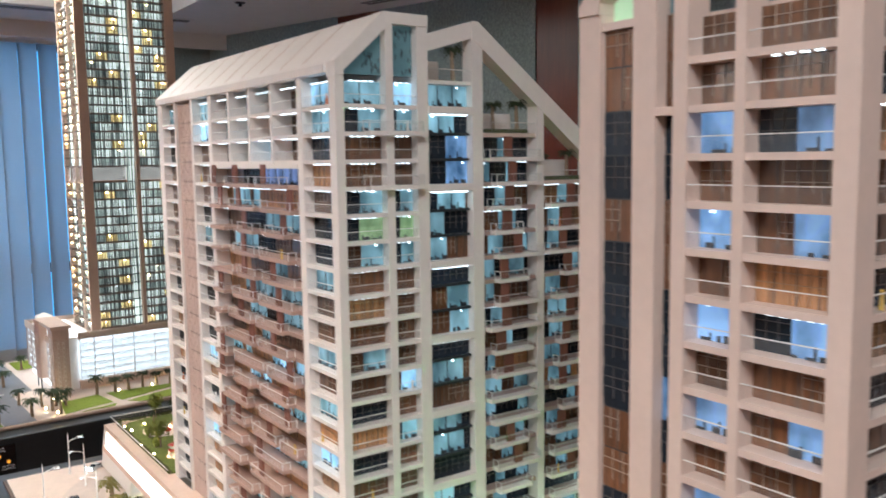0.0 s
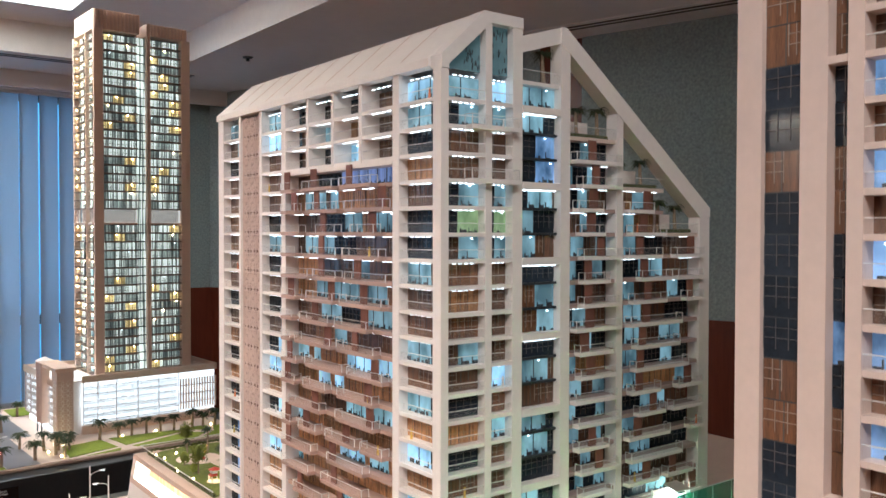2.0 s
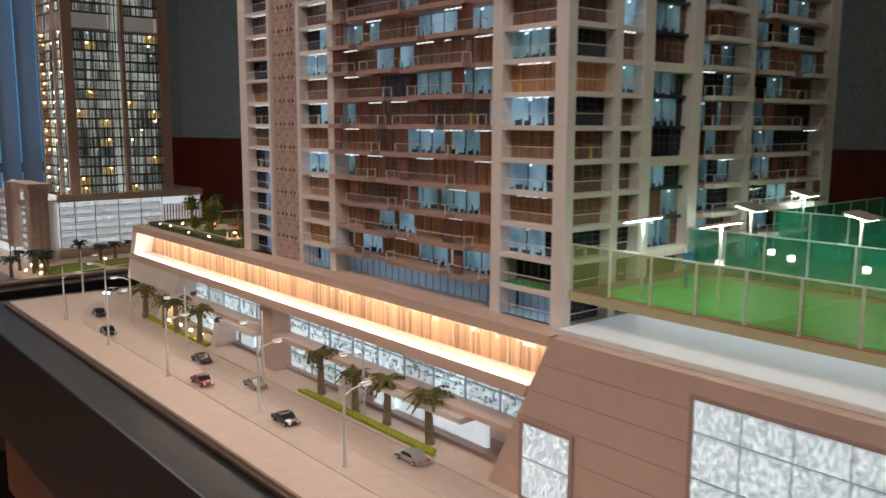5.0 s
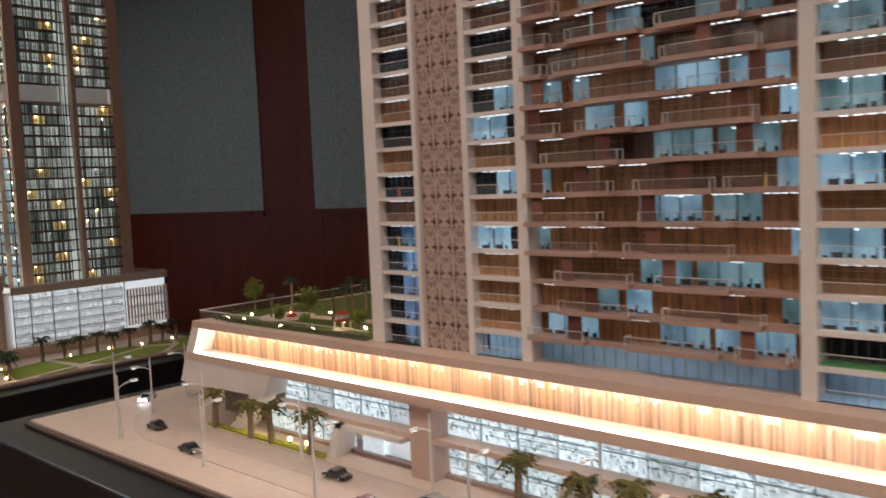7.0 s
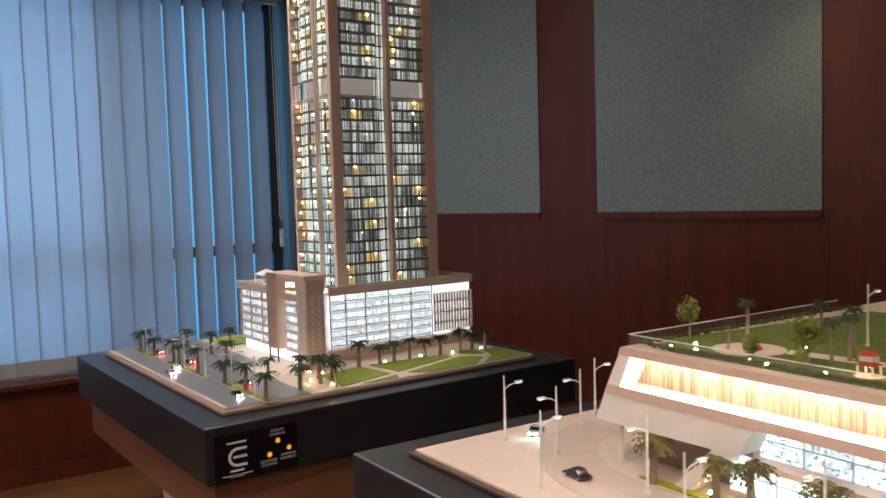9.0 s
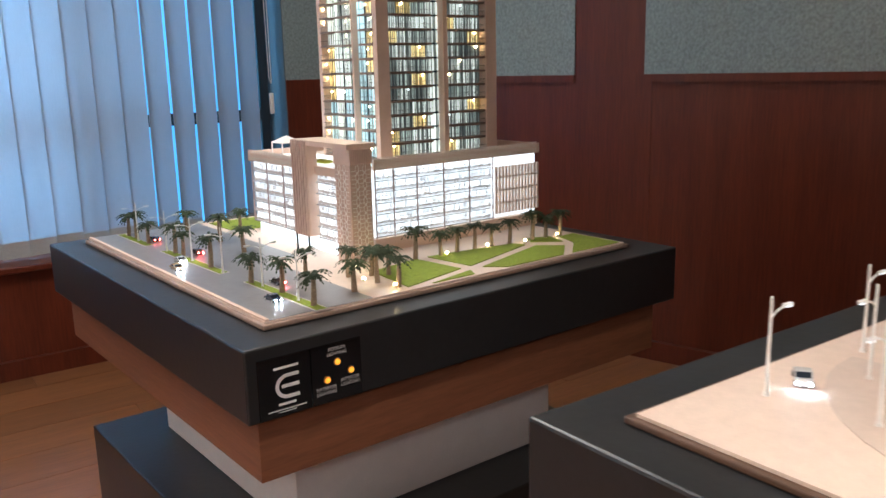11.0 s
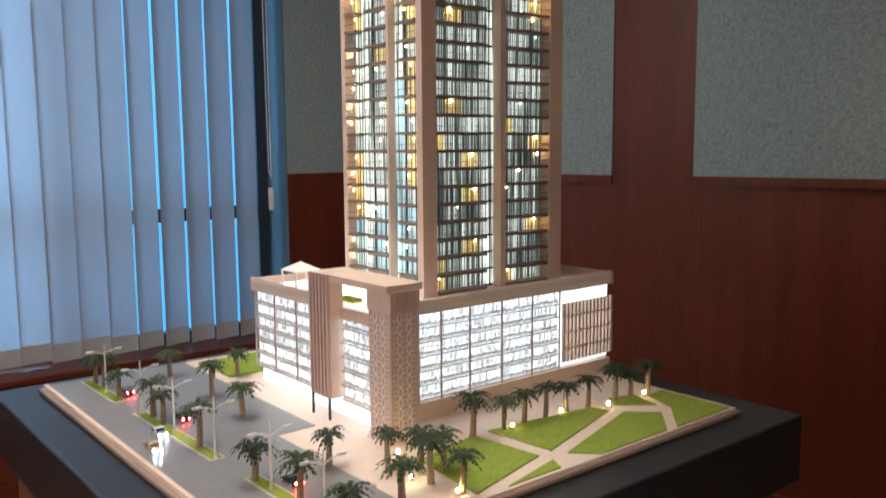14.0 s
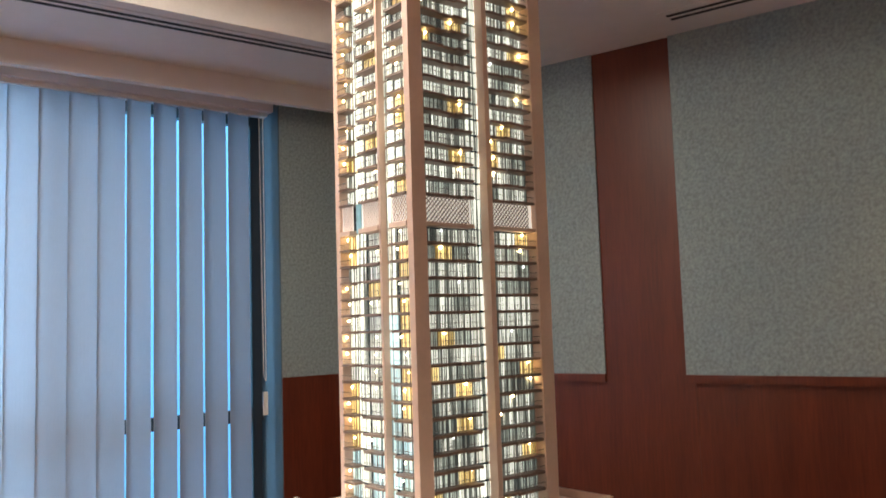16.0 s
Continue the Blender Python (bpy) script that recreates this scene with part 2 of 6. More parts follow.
def thing(name, m, label, category, group="", kind=""):
    ob = new(name)
    ob.empty_display_size = 0.02
    ob.matrix_world = m
    return tagged(ob, label, category, group, kind)


def structure(name, solid, mat, label="", bevel=0.0):
    ob = part(name, solid, mat, None, "", False, bevel)
    return tagged(ob, label or name.replace("_", " "), "", "", "structure")


def shared(name, solid, mat):
    return solid.mesh(name, mat)


def box(x0, x1, y0, y1, z0, z1):
    return Solid().box(x0, x1, y0, y1, z0, z1)


rng = random.Random(7)

# ---- the room ----
WIN_Y, WIN_X, SILL = 7.05, 2.423, 0.53
WALL_P, WALL_D = Vector((3.36, 5.63)), Vector((-0.28, 1.0)).normalized()
WALL_OUT = Vector((WALL_D.y, -WALL_D.x))


def wall_box(s0, s1, d0, d1, z0, z1):
    """A box along the panelled wall: s along it from WALL_P northwards, d into the room from its face."""
    q = [WALL_P + WALL_D * s - WALL_OUT * d for s, d in ((s0, d0), (s0, d1), (s1, d1), (s1, d0))]
    if (q[1] - q[0]).cross(q[2] - q[1]) < 0:
        q.reverse()
    return Solid().prism([tuple(p) for p in q], "z", z0, z1)


FLOOR = structure("floor", box(-4.8, 4.9, -2.6, 7.4, -0.06, -0.004), FLOORWOOD, "brown oak-look laminate plank floor")
plank = None
for i in range(41):
    y = -2.5 + i * 0.24
    x = -4.3 - (i * 0.53) % 1.3
    while x < 4.6:
        if x > -4.7 and (y > 2.8 or x < 1.2):
            me = plank if plank else shared("plank", box(0, 1.296, 0.001, 0.239, -0.004, 0.002), FLOORWOOD)
            plank = me
            ob = part("plank", me, FLOORWOOD, FLOOR)
            ob.location = (x, y, 0)
        x += 1.3
structure("ceiling", Solid().box(2.4, 4.9, -2.6, 7.2, CEIL, CEIL + 0.25).box(-4.8, 2.4, 6.25, 7.2, CEIL, CEIL + 0.25).box(-4.8, 2.4, -2.6, 6.25, CEIL + 0.16, CEIL + 0.25), CEILPAINT, "white plaster ceiling with a raised coffer")
structure("trim", Solid().box(2.385, 2.4, -2.6, 6.235, CEIL - 0.012, CEIL + 0.16).box(-3.1, 2.4, 6.235, 6.25, CEIL - 0.012, CEIL + 0.16), WHITE, "white edge trim of the ceiling coffer")
DOWNBULB = material("downlight_bulb", (1, 0.9, 0.7), 0.4, emit=(1.0, 0.72, 0.42), power=45)
PANEL_LIGHT = thing("ceiling_light", pose(0, 0, 0), "lit white square ceiling panel light in the coffer", "ceiling light")
part("frame", Solid().box(0.55, 1.75, 4.6, 5.8, CEIL + 0.145, CEIL + 0.16), WHITE, PANEL_LIGHT)
part("diffuser", box(0.59, 1.71, 4.64, 5.76, CEIL + 0.14, CEIL + 0.146), material("light_diffuser", (1, 1, 1), 0.5, emit=(1.0, 0.93, 0.86), power=3.0), PANEL_LIGHT)
for x, y, z in [(x, y, CEIL + 0.16) for x, y in DOWNLIGHTS] + [(x, y, CEIL) for x, y in WALL_DOWNLIGHTS]:
    d = thing("downlight", pose(x, y, z), "small round recessed warm ceiling downlight, position assumed", "ceiling light", "ceiling downlights")
    part("rim", Solid().tube((0, 0, 0), (0, 0, -0.008), 0.055, 0.05, 20), WHITE, d)
    part("bulb", Solid().tube((0, 0, -0.006), (0, 0, -0.011), 0.040, 0.040, 16), DOWNBULB, d)
for k, x0, x1 in ((0, -1.5, 2.6),):
    v = thing("air_vent", pose(0, 0, 0), "long black double-slot air diffuser in the ceiling", "air vent")
    part("frame", box(x0, x1, 6.33, 6.45, CEIL - 0.004, CEIL), CEILPAINT, v)
    for y in (6.36, 6.405):
        part("slot", box(x0 + 0.02, x1 - 0.02, y, y + 0.02, CEIL - 0.006, CEIL - 0.003), DARKSLOT, v)
v = thing("air_vent", pose(0, 0, 0), "long black double-slot air diffuser beside the wall", "air vent")
part("frame", wall_box(-4.2, -0.25, 0.16, 0.29, CEIL - 0.004, CEIL), CEILPAINT, v)
for d in (0.19, 0.235):
    part("slot", wall_box(-4.18, -0.27, d, d + 0.02, CEIL - 0.006, CEIL - 0.003), DARKSLOT, v)

SPRINKLER = thing("ceiling_sprinkler", pose(2.62, 5.65, CEIL), "small dark ceiling sprinkler head", "sprinkler")
part("plate", Solid().tube((0, 0, 0), (0, 0, -0.006), 0.03, 0.026, 14), MULLION, SPRINKLER)
part("nozzle", Solid().tube((0, 0, -0.006), (0, 0, -0.022), 0.006, 0.012, 8), MULLION, SPRINKLER)

# panelled wall
S_CORNER = 1.50
structure("wall_east", wall_box(-9.0, S_CORNER, -0.25, 0.0, 0.0, CEIL), WALLWOOD, "dark red-brown veneered wall")
DADO = 1.315


def wall_s(y):
    return (y - WALL_P.y) / WALL_D.y


PANELS = [(wall_s(5.80), S_CORNER), (wall_s(4.41), wall_s(5.46)), (wall_s(2.2), wall_s(4.17)), (wall_s(0.2), wall_s(1.9)), (wall_s(-2.4), wall_s(-0.1))]
for a, b in PANELS:
    p = part("wall_panel", wall_box(a, b, 0.0, 0.012, DADO, CEIL), FABRIC)
    tagged(p, "grey-green fabric wall panel above the wood dado", "wall panel", "", "structure")
    structure("trim", wall_box(a, b, 0.0, 0.018, DADO - 0.035, DADO - 0.001), WALLWOOD, "red-brown wood dado moulding")
for a, b in zip(PANELS[1:], PANELS[:-1]):
    structure("trim", wall_box(a[1], b[0], 0.0, 0.003, DADO - 0.001, CEIL - 0.004), WALLWOOD, "red-brown veneered wood pilaster")
structure("baseboard", wall_box(-9.0, S_CORNER, 0.0, 0.03, 0.0, 0.09), WALLWOOD, "dark wood baseboard")
for s in (wall_s(5.43), wall_s(4.39), wall_s(3.1)):
    structure("trim", wall_box(s - 0.004, s + 0.004, 0.0, 0.003, 0.09, DADO - 0.036), WALLWOOD, "joint bead of the wood dado")

# window wall
structure("wall_north", Solid().box(WIN_X, 3.6, WIN_Y, WIN_Y + 0.25, DADO, CEIL), FABRIC, "grey-green wall beside the window")
structure("wall_north_dado", Solid().box(WIN_X, 3.6, WIN_Y - 0.001, WIN_Y + 0.25, 0.0, DADO).box(-3.1, WIN_X, WIN_Y, WIN_Y + 0.25, 0.0, SILL - 0.03), WALLWOOD, "dark wood dado under the window")
structure("window_sill", box(-3.1, WIN_X, WIN_Y - 0.05, WIN_Y + 0.25, SILL - 0.03, SILL), WALLWOOD, "dark wood window sill", 0.006)
structure("window_jamb", box(WIN_X - 0.006, WIN_X, WIN_Y, WIN_Y + 0.25, SILL, CEIL), JAMB, "blue-grey painted window jamb")
structure("wall_north_head", box(-3.1, WIN_X, WIN_Y + 0.05, WIN_Y + 0.25, 2.62, CEIL), CEILPAINT, "white window head")
structure("baseboard", box(-3.1, 3.4, WIN_Y - 0.03, WIN_Y - 0.002, 0.0, 0.09), WALLWOOD, "dark wood baseboard under the window")
structure("trim", box(-3.1, 3.02, 6.86, 6.90, 2.60, CEIL), CEILPAINT, "white blind pelmet")
WINDOW = tagged(new("window_1"), "wide aluminium window behind vertical blinds", "", "", "structure")
for x in (-3.0, -1.9, -0.8, 0.3, 1.4, 2.38):
    part("window_frame", box(x - 0.025, x + 0.025, WIN_Y + 0.19, WIN_Y + 0.25, SILL, 2.62), MULLION, WINDOW)
for z in (SILL + 0.02, 1.13, 2.60):
    part("window_frame", box(-3.05, WIN_X - 0.01, WIN_Y + 0.195, WIN_Y + 0.245, z - 0.03, z + 0.03), MULLION, WINDOW)
SKYBLUE = material("hazy_sky_backdrop", (0.3, 0.6, 0.9), 1.0, emit=(0.09, 0.50, 0.95), power=1.0)
tagged(part("backdrop", Solid().box(-7, 7, 10.0, 10.02, -2, 6), SKYBLUE), "bright blue hazy daylight outside the window", "sky", "", "structure")


def blind_material():
    m = bpy.data.materials.new("blind_fabric")
    m.use_nodes = True
    n, l = m.node_tree.nodes, m.node_tree.links
    b, out = n["Principled BSDF"], n["Material Output"]
    b.inputs["Roughness"].default_value = 0.9
    tr, mix = n.new("ShaderNodeBsdfTranslucent"), n.new("ShaderNodeMixShader")
    noise_t, mr, sc = n.new("ShaderNodeTexNoise"), n.new("ShaderNodeMapRange"), n.new("ShaderNodeVectorMath")
    noise_t.inputs["Scale"].default_value = 90
    sc.operation = "SCALE"
    sc.inputs[0].default_value = (0.57, 0.60, 0.65)
    mr.inputs[3].default_value, mr.inputs[4].default_value = 0.88, 1.1
    l.new(noise_t.outputs[0], mr.inputs[0]), l.new(mr.outputs[0], sc.inputs["Scale"])
    l.new(sc.outputs[0], b.inputs["Base Color"]), l.new(sc.outputs[0], tr.inputs[0])
    mix.inputs[0].default_value = 0.5
    l.new(b.outputs[0], mix.inputs[1]), l.new(tr.outputs[0], mix.inputs[2]), l.new(mix.outputs[0], out.inputs[0])
    return m


BLINDFABRIC = blind_material()
HEMFABRIC = material("blind_hem_fabric", (0.46, 0.44, 0.43), 0.9, vary=0.08, scale=90)
BLIND = thing("vertical_blind", pose(0, 0, 0), "pale blue-grey fabric vertical blind, closed with narrow gaps", "window blind")
part("rail", box(-3.05, 2.40, 7.13, 7.17, 2.60, 2.635), WHITE, BLIND)
slat = None
for i in range(44):
    x = 2.255 - i * 0.1195
    turn = -(15 if i < 5 else 7)
    turn += rng.uniform(-4, 4)
    if slat is None:
        sl = Solid()
        n = 8
        pts = [(-0.0635 + 0.127 * k / n, 0.006 * math.sin(math.pi * k / n)) for k in range(n + 1)]
        ring = pts + [(px, py + 0.0008) for px, py in reversed(pts)]
        sl.prism(ring, "z", 0.0, 2.06)
        slat = sl.mesh("slat", BLINDFABRIC)
        hem = Solid().prism([(px, py - 0.0008) for px, py in pts] + [(px, py + 0.0016) for px, py in reversed(pts)], "z", -0.001, 0.075).mesh("hem", HEMFABRIC)
    ob = part("slat", slat, BLINDFABRIC, BLIND)
    ob.matrix_basis = pose(x, 7.15, 0.545 + rng.uniform(-0.006, 0.006), 0, 0, -turn)
    part("hem", hem, HEMFABRIC, ob, "beige weighted hem" if i == 0 else "")
cord = Solid()
for dx in (0, 0.02):
    cord.tube((2.345 + dx, 7.11, 2.6), (2.355 + dx * 0.6, 7.11, 1.33), 0.0022, 0.0022, 6)
cord.tube((2.355, 7.11, 1.33), (2.366, 7.11, 1.30), 0.0022, 0.0022, 6).tube((2.367, 7.11, 1.33), (2.366, 7.11, 1.30), 0.0022, 0.0022, 6)
part("cord", cord, WHITE, BLIND)
part("cord_weight", box(2.350, 2.374, 7.104, 7.116, 1.14, 1.25), WHITE, BLIND, "white cord weight", False, 0.003)
structure("wall_south", box(-4.8, 5.2, -2.85, -2.6, 0, CEIL + 0.2), CEILPAINT, "plain white wall")
structure("wall_west", box(-5.05, -4.8, -2.85, 7.3, 0, CEIL + 0.2), CEILPAINT, "plain white wall")
structure("wall_north_end", box(-4.8, -3.1, WIN_Y, WIN_Y + 0.25, 0, CEIL), CEILPAINT, "plain white wall beside the window")
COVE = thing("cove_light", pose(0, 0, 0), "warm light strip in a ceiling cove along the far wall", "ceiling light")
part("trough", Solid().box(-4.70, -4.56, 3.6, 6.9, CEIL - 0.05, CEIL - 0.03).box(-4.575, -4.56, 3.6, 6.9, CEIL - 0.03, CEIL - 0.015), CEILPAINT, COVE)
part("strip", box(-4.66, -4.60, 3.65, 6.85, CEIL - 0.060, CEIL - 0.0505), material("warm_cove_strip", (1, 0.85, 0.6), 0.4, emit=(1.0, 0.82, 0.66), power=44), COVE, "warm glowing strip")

# ---- display table with the tower model ----
T2 = pose(0.939, 4.172, 0.004, 0, 0, 2.7)
TABLE2 = thing("display_table", T2, "charcoal display table with brown skirt on a white plinth", "display table")
part("fascia", box(0, 1.175, 0, 1.21, 0.775, 0.91), CHARCOAL, TABLE2, "charcoal laminate fascia", False, 0.004)
part("skirt", box(0.032, 1.13, 0.032, 1.18, 0.648, 0.774), WOODSKIRT, TABLE2, "brown veneered skirt")
part("plinth", box(0.19, 0.936, 0.21, 0.95, 0.401, 0.647), PLINTHWHITE, TABLE2, "white laminate plinth")
part("base", box(0.03, 1.088, 0.06, 1.10, 0.0, 0.40), CHARCOAL, TABLE2, "charcoal base box", False, 0.004)
PANEL = part("control_panel", Solid().box(0.021, 0.1215, -0.004, -0.0003, 0.779, 0.887).box(0.1235, 0.227, -0.004, -0.0003, 0.779, 0.887), material("black_acrylic", (0.006, 0.006, 0.007), 0.08), TABLE2, "glossy black acrylic control panel")
INK = material("silver_print", (0.75, 0.75, 0.75), 0.4)
mark = Solid()
for r0, r1, a0, a1 in ((0.0175, 0.0245, 90, 270),):
    arc = [(0.076 + r1 * math.cos(radians(a0 + (a1 - a0) * k / 12)), 0.8325 + r1 * 0.92 * math.sin(radians(a0 + (a1 - a0) * k / 12))) for k in range(13)]
    arc += [(0.076 + r0 * math.cos(radians(a1 - (a1 - a0) * k / 12)), 0.8325 + r0 * 0.92 * math.sin(radians(a1 - (a1 - a0) * k / 12))) for k in range(13)]
    mark.prism(arc, "y", -0.0048, -0.0042)
for x0, z0, z1 in ((0.0762, 0.8486, 0.8550), (0.0640, 0.8300, 0.8362), (0.0762, 0.8100, 0.8164)):
    mark.box(x0, 0.098, -0.0048, -0.0042, z0, z1)
part("emblem", mark, INK, PANEL, "silver emblem")


def lettering(text, x, z, size, parent, mat, name="lettering"):
    cu = bpy.data.curves.new(name, "FONT")
    cu.body, cu.size, cu.align_x = text, size, "CENTER"
    cu.materials.append(mat)
    ob = new(name, cu)
    ob.parent = parent
    ob.matrix_basis = pose(x, -0.0045, z, 90, 0, 0)
    return ob


for x0, x1, z0, z1 in ((0.050, 0.098, 0.865, 0.8695), (0.056, 0.090, 0.799, 0.8035), (0.036, 0.110, 0.7905, 0.7925), (0.054, 0.090, 0.7865, 0.7878)):
    part("print_bar", box(x0, x1, -0.0048, -0.0042, z0, z1), INK, PANEL)
lettering("PODIUM\nLIGHTING", 0.176, 0.874, 0.009, PANEL, INK)
lettering("EXTERIOR\nLIGHTING", 0.152, 0.804, 0.009, PANEL, INK)
lettering("INTERIOR\nLIGHTING", 0.202, 0.812, 0.009, PANEL, INK)
AMBER = material("amber_push_button", (0.9, 0.4, 0.05), 0.3, emit=(1.0, 0.36, 0.03), power=1.2)
for x, z in ((0.176, 0.852), (0.154, 0.822), (0.204, 0.830)):
    bt = part("push_button", Solid().tube((x, -0.004, z), (x, -0.0062, z), 0.0075, 0.007, 16), material("button_bezel", (0.5, 0.3, 0.1), 0.3, 0.8), PANEL, "amber lit push button")
    part("lens", Solid().tube((x, -0.0063, z), (x, -0.0074, z), 0.0055, 0.005, 14), AMBER, bt)

# the ground board of the tower model
ZG = 0.925
BOARD2 = thing("diorama", T2, "landscaped model landscape board with road, paving and lawns", "diorama")
part("rim", Solid().box(0.075, 1.08, 0.075, 1.135, 0.911, 0.921), material("rim_wood", (0.30, 0.21, 0.165), 0.5, vary=0.2, scale=6), BOARD2, "bevelled wood-colour rim", False, 0.003)
part("paving", box(0.083, 1.072, 0.083, 1.127, 0.9212, ZG), PAVING, BOARD2)
part("road", box(0.093, 0.316, 0.084, 1.126, ZG + 0.0002, ZG + 0.0012), ASPHALT, BOARD2, "grey road of the model")
part("road", box(0.3162, 0.395, 0.52, 1.126, ZG + 0.0002, ZG + 0.0012), ASPHALT, BOARD2, "grey forecourt road of the model")
part("kerb", box(0.084, 0.092, 0.084, 1.126, ZG + 0.0002, ZG + 0.004), PEACH, BOARD2)


def lawn(outline, parent, z=ZG):
    c = (sum(p[0] for p in outline) / len(outline), sum(p[1] for p in outline) / len(outline))
    if max(p[0] for p in outline) < 0.25:
        edge = [(p[0] + (0.0035 if p[0] > c[0] else -0.0035), p[1] + (0.0035 if p[1] > c[1] else -0.0035)) for p in outline]
        part("kerb", Solid().prism(edge, "z", z + 0.0002, z + 0.0016), KERB, parent)
    return part("lawn", Solid().prism(outline, "z", z + 0.0002, z + 0.0022), GRASS, parent, "bright green turf lawn")


for q in ([(0.415, 0.10), (0.595, 0.148), (0.578, 0.292), (0.435, 0.262)],
          [(0.612, 0.292), (0.628, 0.152), (0.87, 0.228), (0.86, 0.262), (0.70, 0.285)],
          [(0.642, 0.128), (0.68, 0.088), (0.86, 0.088), (0.935, 0.155), (0.885, 0.205)],
          [(0.905, 0.243), (0.968, 0.192), (0.99, 0.262), (0.93, 0.28)],
          [(0.978, 0.165), (0.89, 0.088), (1.06, 0.088), (1.06, 0.245), (1.005, 0.24)],
          [(0.47, 0.09), (0.585, 0.09), (0.60, 0.122)],
          [(0.42, 0.93), (0.80, 0.93), (0.80, 1.10), (0.42, 1.10)],
          [(0.188, 0.080), (0.210, 0.080), (0.204, 0.372), (0.184, 0.372)],
          [(0.176, 0.482), (0.196, 0.482), (0.190, 0.690), (0.170, 0.690)],
          [(0.168, 0.70), (0.189, 0.70), (0.186, 0.808), (0.167, 0.808)],
          [(0.161, 0.906), (0.181, 0.906), (0.176, 1.11), (0.158, 1.11)]):
    lawn(q, BOARD2)

# ---- tower model ----
TOWER = thing("tower_model", T2 @ pose(0.011, 0, 0), "tall beige model skyscraper with lit windows on a car-park podium", "model building")
PODTOP = 1.135
part("podium_core", box(0.475, 1.075, 0.44, 0.86, ZG, PODTOP - 0.002), WHITE, TOWER)
part("podium_roof", box(0.455, 1.09, 0.418, 0.875, PODTOP - 0.002, PODTOP), PAVING, TOWER)
for q in ((0.54, 1.092, 0.412, 0.420, 1.126, 1.152), (1.084, 1.092, 0.4205, 0.875, 1.126, 1.152), (0.4485, 1.0835, 0.867, 0.875, 1.126, 1.152), (0.440, 0.448, 0.60, 0.875, 1.126, 1.152), (0.440, 0.448, 0.414, 0.52, 1.118, 1.138)):
    part("parapet", box(*q), PEACH, TOWER, "peach perforated parapet")
# Emissive sheet added on the roof deck in place of light falling there.
part("glow_roof_panel", box(0.458, 0.60, 0.425, 0.86, PODTOP + 0.0002, PODTOP + 0.002), material("self_glowing_roof_deck", (0.9, 0.9, 0.9), 0.5, emit=(0.95, 0.97, 1.0), power=0.7), TOWER, "white roof deck panel, glow added for its lighting")
part("planter", box(0.475, 0.50, 0.53, 0.585, PODTOP + 0.0042, PODTOP + 0.012), material("yellow_roof_flowers", (0.52, 0.52, 0.06), 0.8, vary=0.6, scale=200, bump=0.002), TOWER, "yellow-green roof planter", False, 0.003)
part("plinth_wall", box(0.54, 1.088, 0.416, 0.43, ZG, 0.958), PEACH, TOWER, "warm beige plinth wall")
for k in range(6):
    z = 0.962 + k * 0.0272
    part("lit_storey", box(0.545, 1.085, 0.424, 0.430, z, z + 0.0267), CARPARK, TOWER, "brightly lit car-park storey")
    part("screen_band", box(0.545, 0.925, 0.4185, 0.4215, z - 0.001, z + 0.0014), PALEBAND, TOWER)
    part("lit_storey", box(0.452, 0.458, 0.598, 0.865, z, z + 0.0267), CARPARK, TOWER)
    part("screen_band", box(0.4445, 0.4475, 0.598, 0.868, z - 0.001, z + 0.0014), PALEBAND, TOWER)
    part("lit_storey", box(0.452, 0.458, 0.414, 0.525, z, z + 0.0267), CARPARK, TOWER)
    part("screen_band", box(0.4445, 0.4475, 0.414, 0.525, z - 0.001, z + 0.0014), PALEBAND, TOWER)
    # filigree screens: thin bent rods in front of the lower half of each storey
    for along, lo, hi, fixed in (("a", 0.547, 0.922, 0.4195), ("b", 0.60, 0.862, 0.4455), ("b", 0.416, 0.523, 0.4455)):
        s, x = Solid(), lo
        while x < hi - 0.006:
            w = rng.uniform(0.0022, 0.0040)
            h = rng.uniform(0.008, 0.0160)
            rods = [((x, 0), (x + w * 0.5, h)), ((x + w * 0.5, h), (x + w, 0)), ((x, h * 0.7), (x + w, h * 0.55)), ((x, 0.004), (x + w, 0.009))]
            if rng.random() < 0.5:
                rods += [((x + w * 0.2, 0.0235), (x + w * 0.9, 0.013)), ((x, 0.0145), (x + w * 0.8, 0.0225))]
            for p, q in rods:
                if along == "a":
                    s.tube((p[0], fixed, z + 0.0016 + p[1]), (q[0], fixed, z + 0.0016 + q[1]), 0.00056, 0.00056, 3)
                else:
                    s.tube((fixed, p[0], z + 0.0016 + p[1]), (fixed, q[0], z + 0.0016 + q[1]), 0.00056, 0.00056, 3)
            x += w
        part("filigree_screen", s, PEARL, TOWER)
for a in (0.546, 0.600, 0.672, 0.757, 0.843, 0.925):
    part("mullion", box(a - 0.001, a + 0.001, 0.4175, 0.4215, 0.958, 1.126), LEDGE, TOWER)
for b in (0.60, 0.69, 0.78, 0.866):
    part("mullion", box(0.4435, 0.4475, b - 0.001, b + 0.001, 0.962, 1.126), LEDGE, TOWER)
fin = shared("fin", box(-0.0026, 0.0026, -0.003, 0.003, 0.0, 0.128), PEACH)
for i in range(14):
    ob = part("fin", fin, PEACH, TOWER)
    ob.location = (0.932 + i * 0.0118, 0.4135, 0.972)
for z in (0.998, 1.033, 1.068):
    part("rail", box(0.928, 1.090, 0.4115, 0.4165, z, z + 0.005), WHITE, TOWER)
s = Solid()
for i in range(110):
    x = 0.543 + i * 0.0049
    s.tube((x, 0.4116, 1.128), (x + 0.0036, 0.4116, 1.157), 0.0006, 0.0006, 3).tube((x + 0.0036, 0.4116, 1.128), (x, 0.4116, 1.157), 0.0006, 0.0006, 3)
